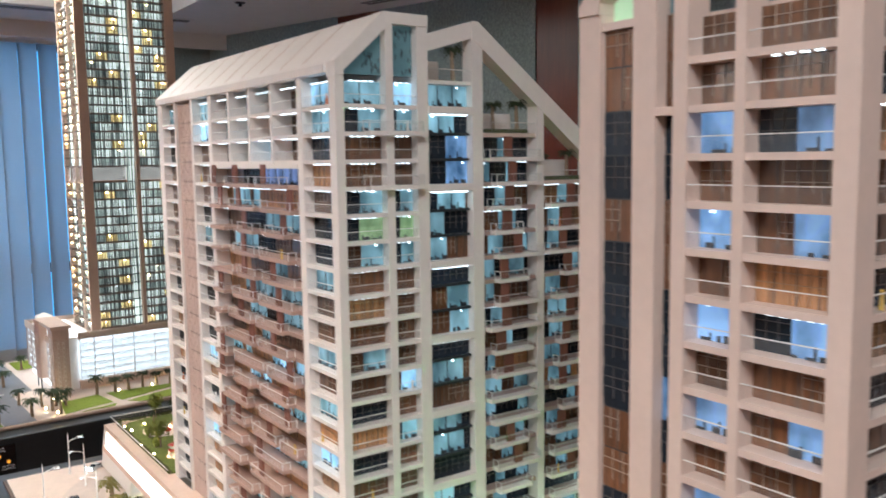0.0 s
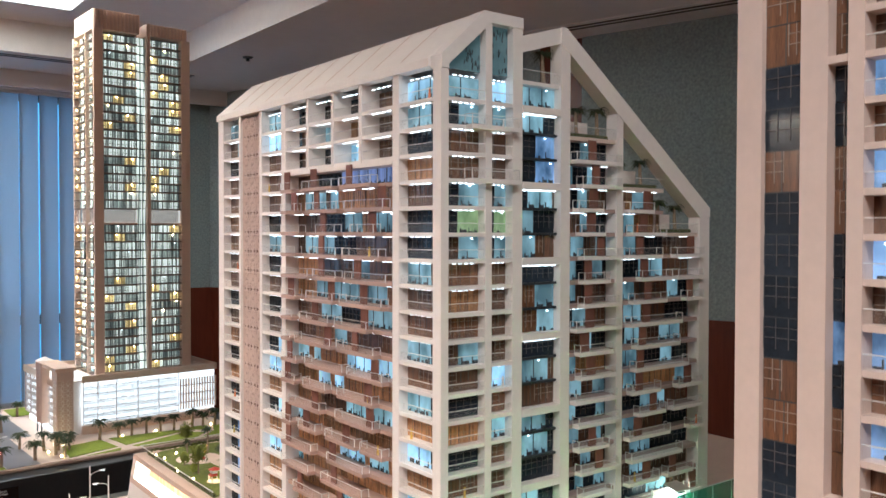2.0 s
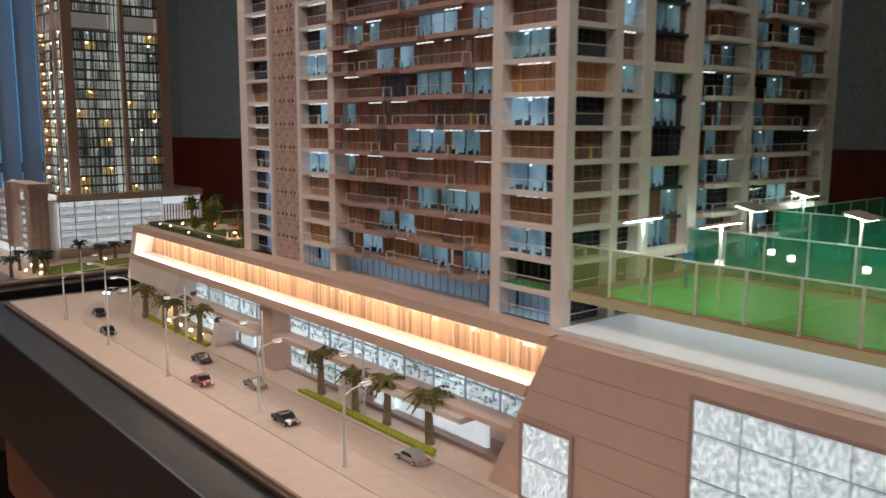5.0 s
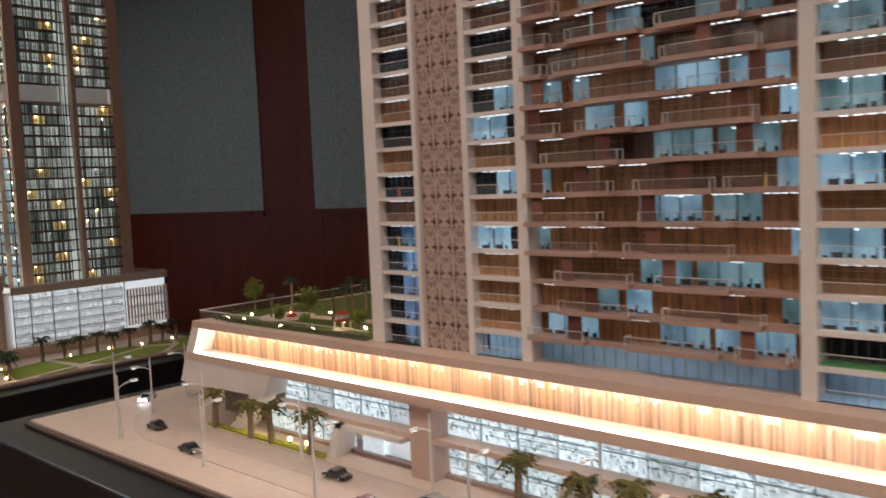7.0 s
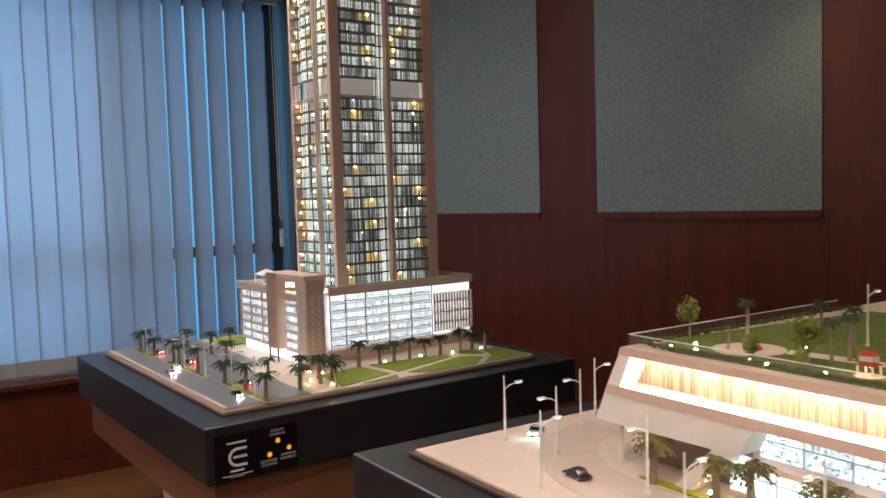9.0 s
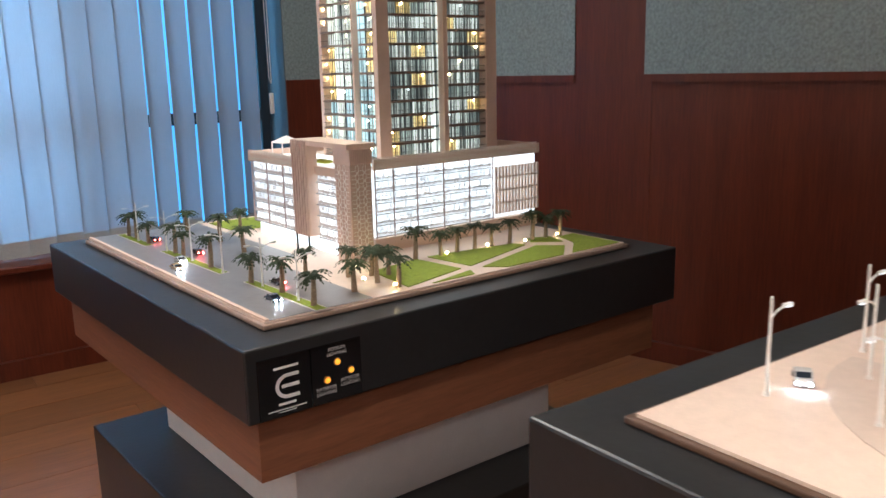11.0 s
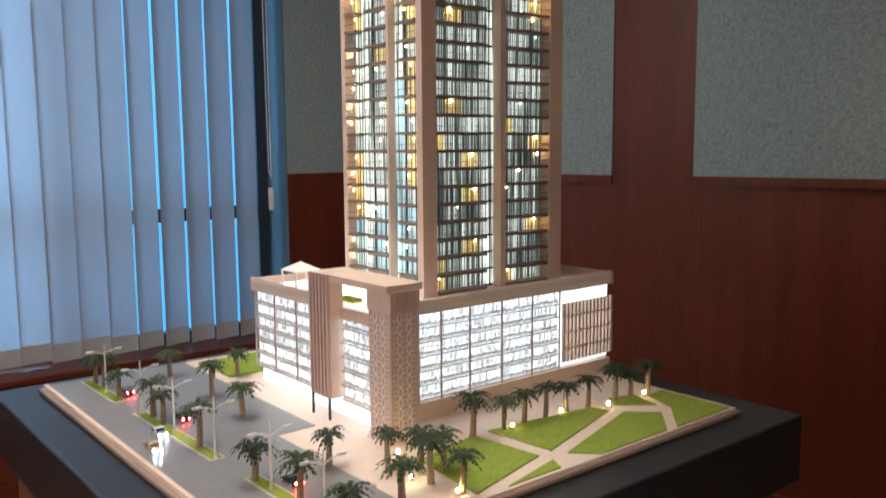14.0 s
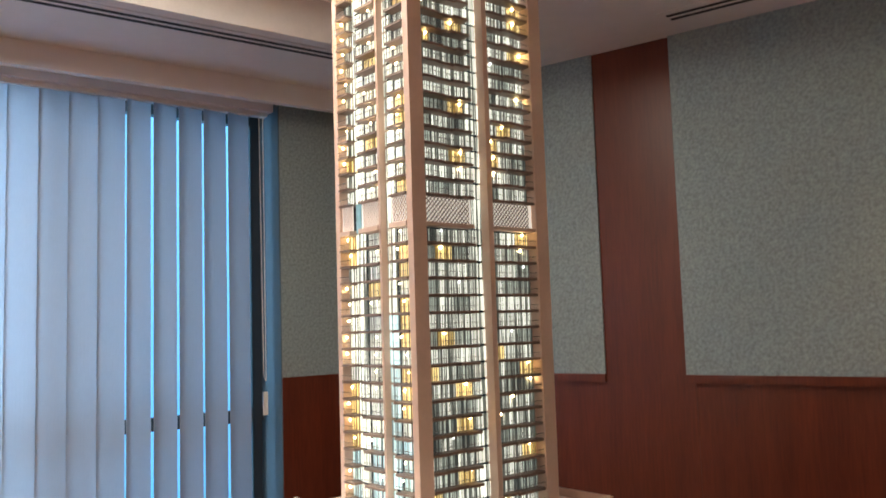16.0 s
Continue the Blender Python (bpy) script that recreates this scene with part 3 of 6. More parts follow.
part("parapet_lattice", s, WHITE, TOWER, "pale lattice on the parapet")
s = Solid()
for i in range(55):
    y = 0.602 + i * 0.0049
    s.tube((0.4394, y, 1.128), (0.4394, y + 0.0036, 1.157), 0.0006, 0.0006, 3).tube((0.4394, y + 0.0036, 1.128), (0.4394, y, 1.157), 0.0006, 0.0006, 3)
part("parapet_lattice", s, WHITE, TOWER, "pale lattice on the parapet")
# entrance side
part("lobby_light", box(0.460, 0.466, 0.414, 0.866, ZG + 0.001, 0.960), CARPARK, TOWER, "brightly lit ground floor lobby")
part("fin_pier", Solid().box(0.424, 0.452, 0.575, 0.597, 0.966, 1.198).box(0.424, 0.452, 0.526, 0.548, 0.966, 1.198).box(0.430, 0.452, 0.548, 0.575, 0.966, 1.198), PEACH, TOWER, "ribbed beige pier")
for b in (0.529, 0.541, 0.553, 0.565, 0.577, 0.589):
    part("rib", box(0.419, 0.4245, b, b + 0.005, 0.966, 1.199), PINK, TOWER)
for b in (0.531, 0.590):
    part("leg", box(0.421, 0.425, b, b + 0.004, ZG, 0.966), MULLION, TOWER)
part("portal_beam", Solid().box(0.424, 0.50, 0.347, 0.597, 1.188, 1.200), PEACH, TOWER, "flat beige portal roof")
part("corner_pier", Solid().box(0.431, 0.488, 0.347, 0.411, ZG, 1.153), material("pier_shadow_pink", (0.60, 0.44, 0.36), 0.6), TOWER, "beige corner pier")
part("corner_cap", Solid().box(0.429, 0.490, 0.345, 0.413, 1.153, 1.188), PEACH, TOWER)
for i in range(13):
    part("rib", box(0.4295 + i * 0.0048, 0.4318 + i * 0.0048, 0.3425, 0.345, 1.154, 1.187), PINK, TOWER)
# lattice of crossing rods on the corner pier
for side in ("south", "west"):
    s = Solid()
    w, n_c = (0.059, 3) if side == "south" else (0.066, 3)
    cell = w / n_c
    for i in range(n_c):
        for j in range(12):
            c0, z0 = i * cell, ZG + 0.006 + j * 0.0185
            ring = [(cell * (0.5 + 0.75 * math.cos(a * math.tau / 10)), 0.0092 + 0.0150 * math.sin(a * math.tau / 10)) for a in range(11)]
            for p, q in zip(ring[:-1], ring[1:]):
                if not all(0 <= c0 + e[0] <= w and ZG < z0 + e[1] < 1.153 for e in (p, q)):
                    continue
                if side == "south":
                    s.tube((0.4295 + c0 + p[0], 0.3453, z0 + p[1]), (0.4295 + c0 + q[0], 0.3455, z0 + q[1]), 0.0008, 0.0008, 3)
                else:
                    s.tube((0.4293, 0.346 + c0 + p[0], z0 + p[1]), (0.4293, 0.346 + c0 + q[0], z0 + q[1]), 0.0008, 0.0008, 3)
    part("lattice_screen", s, WHITE, TOWER, "pale filigree lattice screen")

# tower shaft
Z0, STOREY, BAND0, BAND1, ZTOP = 1.14, 0.0355, 1.743, 1.807, 2.515
SHAFT_S, SHAFT_W = 0.510, 0.615
part("core", box(0.640, 0.990, 0.535, 0.745, PODTOP, ZTOP), GLASSDARK, TOWER)
levels = [Z0 + k * (BAND0 - Z0) / 17 for k in range(17)] + [BAND1 + k * (ZTOP - BAND1) / 20 for k in range(20)]
heights = [(BAND0 - Z0) / 17] * 17 + [(ZTOP - BAND1) / 20] * 20
for a0, a1, b0, b1, nm in ((0.615, 0.650, 0.490, 0.508, "corner_column"), (0.832, 0.846, 0.503, 0.53, "column"), (0.977, 1.014, 0.500, 0.54, "column"), (0.615, 0.64, 0.598, 0.605, "column"), (0.615, 0.64, 0.752, 0.768, "column"), (0.990, 1.014, 0.54, 0.768, "wall")):
    part(nm, box(a0, a1, b0, b1, PODTOP, ZTOP + 0.006), PEACH, TOWER)
part("column", box(0.6505, 0.656, 0.506, 0.53, PODTOP, ZTOP), WHITE, TOWER)
part("crown", Solid().box(0.618, 0.80, 0.50, 0.75, ZTOP + 0.006, 2.60).box(0.83, 1.0, 0.50, 0.75, ZTOP + 0.006, 2.57), PEACH, TOWER, "ribbed beige crown")
for i in range(26):
    a = 0.622 + i * 0.0148
    if not 0.795 < a < 0.83:
        part("rib", box(a, a + 0.006, 0.494, 0.4998, ZTOP + 0.007, 2.597 if a < 0.8 else 2.567), PINK, TOWER)
BAYS_S = [(0.6565, 0.7915), (0.8465, 0.9765)]
BAYS_W = [(0.5095, 0.566), (0.606, 0.676), (0.711, 0.751)]
slab_s = {}
for lv, (z, h) in enumerate(zip(levels, heights)):
    for bay, (a0, a1) in enumerate(BAYS_S):
        w = a1 - a0
        bars = Solid()
        gold = rng.randrange(3) if rng.random() < 0.78 else -1
        for j in range(3):
            c0, c1 = a0 + w * j / 3, a0 + w * (j + 1) / 3
            x = c0 + 0.001
            while x < c1 - 0.003:
                x += rng.uniform(0.0045, 0.0085)
                bars.box(x - rng.uniform(0.0006, 0.0013), x, 0.5268, 0.5279, z + 0.002, z + h - 0.005)
            warm = j == gold and rng.random() < 0.62
            part("window", box(c0 + 0.0006, c1 - 0.0006, 0.528, 0.5295, z + 0.002, z + h - 0.005), TOWERWARM if warm else TOWERLIT if rng.random() < 0.70 else TOWERDIM, TOWER)
            if j == gold:
                x = c0 + (c1 - c0) * rng.uniform(0.25, 0.75)
                part("bulb", Solid().ball((x, 0.5235, z + h - 0.0085), 0.0023, 4, 6), LEDWARM if warm or rng.random() < 0.5 else LEDWHITE, TOWER)
        part("glazing_bar", bars, TOWERBAR, TOWER)["kind"] = "stuff"
        key = (bay, lv % 3)
        if key not in slab_s:
            cuts = [a0, a0 + w * (0.30 + 0.08 * (lv % 3)), a0 + w * (0.62 + 0.06 * (lv % 3)), a1]
            sl, ra, hr = Solid(), Solid(), Solid()
            for i, d in enumerate((0.507, 0.500, 0.504) if bay else (0.502, 0.507, 0.500)):
                sl.box(cuts[i], cuts[i + 1], d, 0.528, -0.0045, 0.0015)
                ra.box(cuts[i], cuts[i + 1], d, d + 0.0008, 0.0015, 0.012)
                hr.box(cuts[i], cuts[i + 1], d - 0.0002, d + 0.0010, 0.0121, 0.0131)
            slab_s[key] = (sl.mesh("balcony_slab", BRONZE), ra.mesh("railing", CLEAR), hr.mesh("handrail", TOWERBAR))
        ob = part("balcony_slab", slab_s[key][0], BRONZE, TOWER)
        ob.location = (0, 0, z)
        part("railing", slab_s[key][1], CLEAR, ob)
        part("handrail", slab_s[key][2], TOWERBAR, ob)
    part("window", box(0.7935, 0.8315, 0.526, 0.528, z + 0.002, z + h - 0.003), TOWERLIT, TOWER)
    for bay, (b0, b1) in enumerate(BAYS_W):
        w = b1 - b0
        warm = lv > 3 and rng.random() < (0.30 if bay != 1 else 0.12)
        part("window", box(0.636, 0.638, b0, b1, z + 0.002, z + h - 0.005), TOWERWARM if warm else TOWERTEAL if lv < 5 else TOWERLIT, TOWER)
        bars = Solid()
        for i in range(1, 4):
            bars.box(0.6345, 0.6355, b0 + w * i / 4 - 0.0006, b0 + w * i / 4 + 0.0006, z + 0.002, z + h - 0.005)
        part("glazing_bar", bars, TOWERBAR, TOWER)["kind"] = "stuff"
        ob = part("balcony_slab", box(0.612, 0.636, b0, b1, z - 0.0040, z + 0.0010), BRONZE, TOWER)
        part("railing", box(0.6122, 0.613, b0, b1, z + 0.0011, z + 0.012), CLEAR, ob)
        part("handrail", box(0.612, 0.6132, b0, b1, z + 0.0121, z + 0.0131), TOWERBAR, ob)
        if rng.random() < 0.6:
            part("bulb", Solid().ball((0.621, b0 + w * rng.uniform(0.2, 0.8), z + h - 0.012), 0.0021, 4, 6), LEDWARM, TOWER)
    part("window", box(0.630, 0.632, 0.567, 0.597, z + 0.002, z + h - 0.003), TOWERTEAL if lv < 12 else TOWERLIT, TOWER)
    part("window", box(0.630, 0.632, 0.677, 0.710, z + 0.002, z + h - 0.003), TOWERLIT, TOWER)
part("window", box(0.7935, 0.8315, 0.526, 0.528, BAND0, BAND1), TOWERLIT, TOWER)
part("window", box(0.630, 0.632, 0.567, 0.597, BAND0, BAND1), TOWERLIT, TOWER)
part("window", box(0.630, 0.632, 0.677, 0.710, BAND0, BAND1), ROOMTEAL, TOWER)
# double-height lattice band
for a0, a1 in BAYS_S:
    part("lit_screen", box(a0, a1, 0.515, 0.517, BAND0 + 0.006, BAND1 - 0.003), material("lit_lattice_screen", (0.9, 0.85, 0.75), 0.5, emit=(1.0, 0.95, 0.88), power=0.5), TOWER, "lit pale lattice screen")
    s = Solid()
    x = a0
    while x < a1 - 0.010:
        for j in range(5):
            z = BAND0 + 0.008 + j * 0.0105
            s.tube((x, 0.5140, z), (x + 0.010, 0.5140, z + 0.0105), 0.0013, 0.0013, 3).tube((x + 0.010, 0.5140, z), (x, 0.5140, z + 0.0105), 0.0013, 0.0013, 3)
        x += 0.010
    part("lattice_screen", s, material("lattice_grey", (0.13, 0.10, 0.09), 0.5), TOWER)
    part("beam", box(a0, a1, 0.503, 0.528, BAND0 - 0.002, BAND0 + 0.006), PEACH, TOWER)
for b0, b1 in BAYS_W:
    part("lit_screen", box(0.622, 0.624, b0, b1, BAND0 + 0.006, BAND1 - 0.003), material("lit_lattice_screen", (0.9, 0.85, 0.75), 0.5, emit=(1.0, 0.95, 0.88), power=0.5), TOWER)
    part("beam", box(0.612, 0.636, b0, b1, BAND0 - 0.004, BAND0 + 0.006), PEACH, TOWER)
    s, y = Solid(), b0
    while y < b1 - 0.009:
        for j in range(5):
            z = BAND0 + 0.008 + j * 0.0105
            s.tube((0.621, y, z), (0.621, y + 0.009, z + 0.0105), 0.0008, 0.0008, 3).tube((0.621, y + 0.009, z), (0.621, y, z + 0.0105), 0.0008, 0.0008, 3)
        y += 0.009
    part("lattice_screen", s, LEDGE, TOWER)
TENT = thing("canopy_tent", T2 @ pose(0.503, 0.748, PODTOP), "small white peaked canopy tent on the podium roof", "canopy")
part("cover", Solid().poly([(-0.03, -0.03, 0.045), (0.03, -0.03, 0.045), (0, 0, 0.062)]).poly([(0.03, -0.03, 0.045), (0.03, 0.03, 0.045), (0, 0, 0.062)]).poly([(0.03, 0.03, 0.045), (-0.03, 0.03, 0.045), (0, 0, 0.062)]).poly([(-0.03, 0.03, 0.045), (-0.03, -0.03, 0.045), (0, 0, 0.062)]).box(-0.03, 0.03, -0.03, 0.03, 0.043, 0.0449), WHITE, TENT)
for x in (-0.028, 0.028):
    for y in (-0.028, 0.028):
        part("post", box(x - 0.0015, x + 0.0015, y - 0.0015, y + 0.0015, 0.0, 0.0435), WHITE, TENT)

# ---- display table with the twin residential models ----
ZS, DECK = 1.030, 1.207
TABLE1 = thing("display_table", pose(0, 0, 0), "large charcoal display table for the residential model", "display table")
part("fascia", box(0.973, 2.75, 0.35, 3.503, 0.80, 1.018), CHARCOAL, TABLE1, "charcoal laminate fascia", False, 0.004)
part("skirt", box(1.02, 2.70, 0.40, 3.45, 0.60, 0.7995), WOODSKIRT, TABLE1, "brown veneered skirt")
part("plinth", box(1.2, 2.55, 0.6, 3.25, 0.3, 0.5995), PLINTHWHITE, TABLE1, "white laminate plinth")
part("base", box(1.0, 2.72, 0.4, 3.47, 0.0, 0.2995), CHARCOAL, TABLE1)
BOARD1 = thing("diorama", pose(0, 0, 0), "peach model landscape board with a road along the mall", "diorama")
part("rim", box(1.035, 2.70, 0.42, 3.43, 1.0185, 1.026), material("dark_rim_wood", (0.10, 0.055, 0.035), 0.5), BOARD1, "dark wood rim", False, 0.002)
part("paving", box(1.043, 2.69, 0.43, 3.42, 1.0262, ZS), PAVING, BOARD1, "peach paving")
_in, _out = [], []
for k in range(11):
    a = radians(90 * k / 10)
    _in.append((1.36 - 0.155 * math.cos(a), 3.08 + 0.155 * math.sin(a) * 1.35))
    _out.append((1.36 - 0.255 * math.cos(a), 3.08 + 0.255 * math.sin(a) * 1.15))
part("road", Solid().prism([(1.105, 0.43), (1.205, 0.43)] + _in + list(reversed(_out)), "z", ZS + 0.0002, ZS + 0.0009), material("model_road", (0.62, 0.50, 0.43), 0.45, vary=0.08, scale=60), BOARD1, "grey-brown curved model road")
part("kerb", box(1.205, 1.2068, 0.6, 3.08, ZS + 0.0002, ZS + 0.0022), KERB, BOARD1)
part("road_line", box(1.154, 1.1555, 0.5, 3.05, ZS + 0.0011, ZS + 0.0014), KERB, BOARD1)
for y0, y1 in ((2.80, 3.11), (2.18, 2.49)):
    # Yellow-green set brighter, with the uplight glow put into the colour.
    part("planting_strip", Solid().prism([(1.214, y0), (1.227, y0 + 0.01), (1.226, y1 - 0.01), (1.215, y1)], "z", ZS + 0.0002, ZS + 0.004), material("uplit_yellow_green_planting", (0.38, 0.40, 0.03), 0.9, vary=0.5, scale=200, bump=0.002), BOARD1, "yellow-green planting strip")

# mall podium
SHOPFRAME = material("pale_cyan_shop_frame", (0.62, 0.70, 0.72), 0.4)
# Fittings glow slightly in place of the shop lighting on them.
SHOPGREY = material("grey_shop_fitting", (0.42, 0.47, 0.50), 0.5, emit=(0.5, 0.6, 0.65), power=0.22)
MALL = thing("mall_model", pose(0, 0, 0), "peach model shopping mall podium with a glowing light trough", "model building")
X0 = 1.222


def slant(y0, y1, z0, z1, x0, x1, lean0=0.5, lean1=0.48):
    """A wall slab along y whose two ends lean: y0 and y1 are taken at deck height."""
    return Solid().prism([(y0 + (DECK - z0) * lean0, z0), (y1 + (DECK - z0) * lean1, z0), (y1 + (DECK - z1) * lean1, z1), (y0 + (DECK - z1) * lean0, z1)], "x", x0, x1)


YS, YN = 2.008, 3.150
part("body", Solid().box(1.300, 2.45, 0.6, 3.10, ZS, 1.200), PINK, MALL, "peach podium body")
part("deck", box(1.232, 2.45, 0.6, 3.152, 1.2002, DECK - 0.0004), PEACH, MALL, "podium roof deck")
part("top_beam", slant(YS, YN, 1.1955, DECK, X0, 1.27), PEACH, MALL, "peach-white top beam")
part("bottom_beam", slant(YS, YN, 1.136, 1.1500, X0, 1.29), PEACH, MALL)
part("end_post", Solid().prism([(YN + 0.004, 1.1955), (YN - 0.018, 1.1955), (YN + 0.003, 1.15), (YN + 0.027, 1.15)][::-1], "x", X0, 1.29), WHITE, MALL, "slanted end post")
part("north_panel", Solid().prism([(2.955, 1.098), (3.203, 1.094), (3.184, 1.136), (2.935, 1.136)], "x", X0 + 0.001, 1.299), WHITE, MALL, "plain peach-white panel")
part("north_end", Solid().prism([(1.292, 1.095), (1.75, 1.095), (1.75, 1.2), (1.292, 1.2)], "y", 3.1005, 3.148), WHITE, MALL)
part("trough_back", box(1.262, 1.268, YS + 0.01, YN + 0.02, 1.150, 1.1955), material("pale_timber_panel", (0.88, 0.75, 0.65), 0.5), MALL, "warm timber back panel of the light trough")
BATTEN = material("timber_batten", (0.64, 0.42, 0.25), 0.5, per=0.4)
ribs = [shared("batten", box(-0.0018, 0.0018, -wd, wd, 1.1503, zt), BATTEN) for wd, zt in ((0.0004, 1.186), (0.0006, 1.180), (0.0004, 1.190), (0.0006, 1.176), (0.0003, 1.192))]
for i in range(290):
    y = YS + 0.03 + i * 0.00388 + rng.uniform(-0.0016, 0.0016)
    if y < YN + 0.012:
        ob = part("batten", rng.choice(ribs), None, MALL)
        ob.location = (1.260, y, 0)
part("led_strip", slant(YS + 0.006, YN - 0.014, 1.1925, 1.1953, 1.238, 1.254), LEDTROUGH, MALL, "warm white LED strip")
part("led_strip", slant(YS + 0.006, YN - 0.014, 1.1502, 1.1525, 1.2245, 1.230), LEDTROUGH, MALL, "warm white LED strip")
part("strut", Solid().prism([(3.035, ZS), (3.06, ZS), (2.957, 1.136), (2.93, 1.136)], "x", X0 + 0.002, 1.262), WHITE, MALL, "slanted white strut")
part("recess_wall", box(1.290, 1.300, 2.99, 3.17, ZS, 1.095), material("recess_brown", (0.28, 0.19, 0.14), 0.6), MALL)
part("post", box(1.236, 1.241, 3.165, 3.170, ZS, 1.095), WHITE, MALL)
part("pier", box(1.236, 1.299, 2.600, 2.642, ZS, 1.136), PINK, MALL, "pink cladding pier")
part("slab", Solid().box(1.236, 1.299, 2.06, 2.600, 1.083, 1.090).box(1.236, 1.299, 2.642, 2.955, 1.083, 1.090), PEACH, MALL)
for y0, y1, z0, z1 in ((2.645, 2.955, 1.090, 1.136), (2.060, 2.598, 1.090, 1.136), (2.79, 3.0, ZS + 0.006, 1.083), (2.40, 2.598, ZS + 0.006, 1.083)):
    n = max(1, round((y1 - y0) / 0.062))
    for i in range(n):
        c = (y1 - y0) / n
        part("shop_window", box(1.266, 1.270, y0 + i * c + 0.0006, y0 + (i + 1) * c - 0.0006, z0, z1), SHOPLIT, MALL, "lit shop window")
        fit_out = Solid()
        for j in range(44):
            fy, fz = y0 + i * c + rng.uniform(0.001, c - 0.006), z0 + rng.uniform(0.0, 0.9) * (z1 - z0)
            tall = rng.random() < 0.5
            fit_out.box(1.2635, 1.2655, fy, fy + rng.uniform(0.0005, 0.0018) if tall else fy + rng.uniform(0.0015, 0.0055), fz, fz + rng.uniform(0.002, 0.007) if tall else fz + rng.uniform(0.0005, 0.0018))
        for j in range(2):
            fz = z0 + rng.uniform(0.1, 0.8) * (z1 - z0)
            fit_out.box(1.2637, 1.2654, y0 + i * c + 0.001, y0 + (i + 1) * c - 0.001, fz, fz + 0.0005)
        part("shop_fitting", fit_out, SHOPGREY, MALL)["kind"] = "stuff"
        part("mullion", box(1.262, 1.2655, y0 + i * c - 0.0006, y0 + i * c + 0.0006, z0, z1), SHOPFRAME, MALL)
    part("transom", box(1.262, 1.2655, y0, y1, (z0 + z1) / 2 - 0.0005, (z0 + z1) / 2 + 0.0005), SHOPFRAME, MALL)
for y0, y1 in ((2.655, 2.772), (2.15, 2.372)):
    part("portal", Solid().box(1.226, 1.299, y0 - 0.004, y1 + 0.014, 1.076, 1.083).prism([(y1 + 0.02, ZS), (y1 + 0.036, ZS), (y1 + 0.016, 1.083), (y1, 1.083)], "x", 1.226, 1.262), WHITE, MALL, "white entrance portal")
    part("entrance_glass", box(1.272, 1.276, y0, y1, ZS + 0.004, 1.0755), CARPARK, MALL, "brightly lit entrance glazing")
    part("entrance_glass", box(1.266, 1.268, y1 - 0.045, y1, ZS + 0.004, 1.07), SHOPLIT, MALL)
part("footing", Solid().box(1.258, 1.299, 2.06, 3.0, ZS + 0.0002, ZS + 0.0055), LEDGE, MALL)
# closed southern part of the street wall, in courses
for k in range(6):
    z0, z1 = ZS + k * 0.0295, ZS + (k + 1) * 0.0295 - 0.0006
    e0, e1 = YS - 0.004 + (DECK - z0) * 0.5, YS - 0.004 + (DECK - z1) * 0.5
    part("cladding_course", Solid().prism([(0.65, z0), (e0, z0), (e1, z1), (0.65, z1)], "x", X0 - 0.002, 1.30), PINK, MALL, "pink cladding course")
for y0, y1, z1 in ((1.975, 2.038, 1.112), (1.45, 1.84, 1.188)):
    part("shop_window", box(X0 - 0.0045, X0 - 0.0025, y0, y1, ZS + 0.004, z1), SHOPLIT, MALL, "lit shop window")
    n = round((y1 - y0) / 0.045)
    for i in range(1, n):
        y = y0 + (y1 - y0) * i / n
        part("mullion", box(X0 - 0.0055, X0 - 0.0046, y - 0.0007, y + 0.0007, ZS + 0.004, z1), SHOPFRAME, MALL)
    for z in (1.075, 1.12, 1.16):
        if z < z1 - 0.01:
            part("transom", box(X0 - 0.0056, X0 - 0.0046, y0, y1, z, z + 0.0012), SHOPGREY, MALL)
    part("window_frame", Solid().box(X0 - 0.006, X0 - 0.0022, y0 - 0.004, y0, ZS, z1 + 0.004).box(X0 - 0.006, X0 - 0.0022, y1, y1 + 0.004, ZS, z1 + 0.004).box(X0 - 0.006, X0 - 0.0022, y0, y1, z1, z1 + 0.004), LEDGE, MALL)

# ---- residential models ----
BASE, H, STOREYS = 1.207, 0.034, 21
EAVE = BASE + STOREYS * H
FACES = {"W": (1.255, "x"), "S": (2.022, "y"), "W2": (1.257, "x"), "S2": (1.376, "y")}
# Streaks paint the fold shading; a slight glow stands in for lit rooms behind.
CURT = material("curtained_glazing", (0.34, 0.168, 0.072), 0.38, vary=0.75, scale=60, stretch=(4, 4, 0.25), per=0.45, coat=0.6, emit=(0.36, 0.15, 0.05), power=0.10)
# Darker, glow-free copy of CURT for upper storeys and south bays.
DARKCURT = material("dim_curtained_glazing", (0.15, 0.066, 0.030), 0.3, vary=0.7, scale=60, stretch=(4, 4, 0.25), per=0.4, coat=0.8)
DIMBAR = material("dim_window_bar", (0.11, 0.10, 0.10), 0.4)
GABLEGLASS = material("dim_teal_glass", (0.12, 0.19, 0.21), 0.12, emit=(0.2, 0.4, 0.45), power=0.10)
FURNITURE = material("model_room_furniture", (0.035, 0.04, 0.05), 0.6)
DARKPANE = material("unlit_glazing", (0.022, 0.030, 0.042), 0.06, vary=0.4, scale=40, per=0.3)
DARKPANE.node_tree.nodes["Principled BSDF"].inputs["Specular IOR Level"].default_value = 0.28
GRIDGOLD = material("gold_window_grid", (0.44, 0.29, 0.16), 0.4)
ROOMGREEN = lit_glazing("green_lit_room_glazing", (0.16, 0.24, 0.12), (0.42, 0.58, 0.32), 0.45, 26, (1, 1, 0.5))
ROOMVIOLET = lit_glazing("violet_blue_curtain_glazing", (0.12, 0.17, 0.36), (0.26, 0.36, 0.66), 0.5, 40, (3, 3, 0.3))
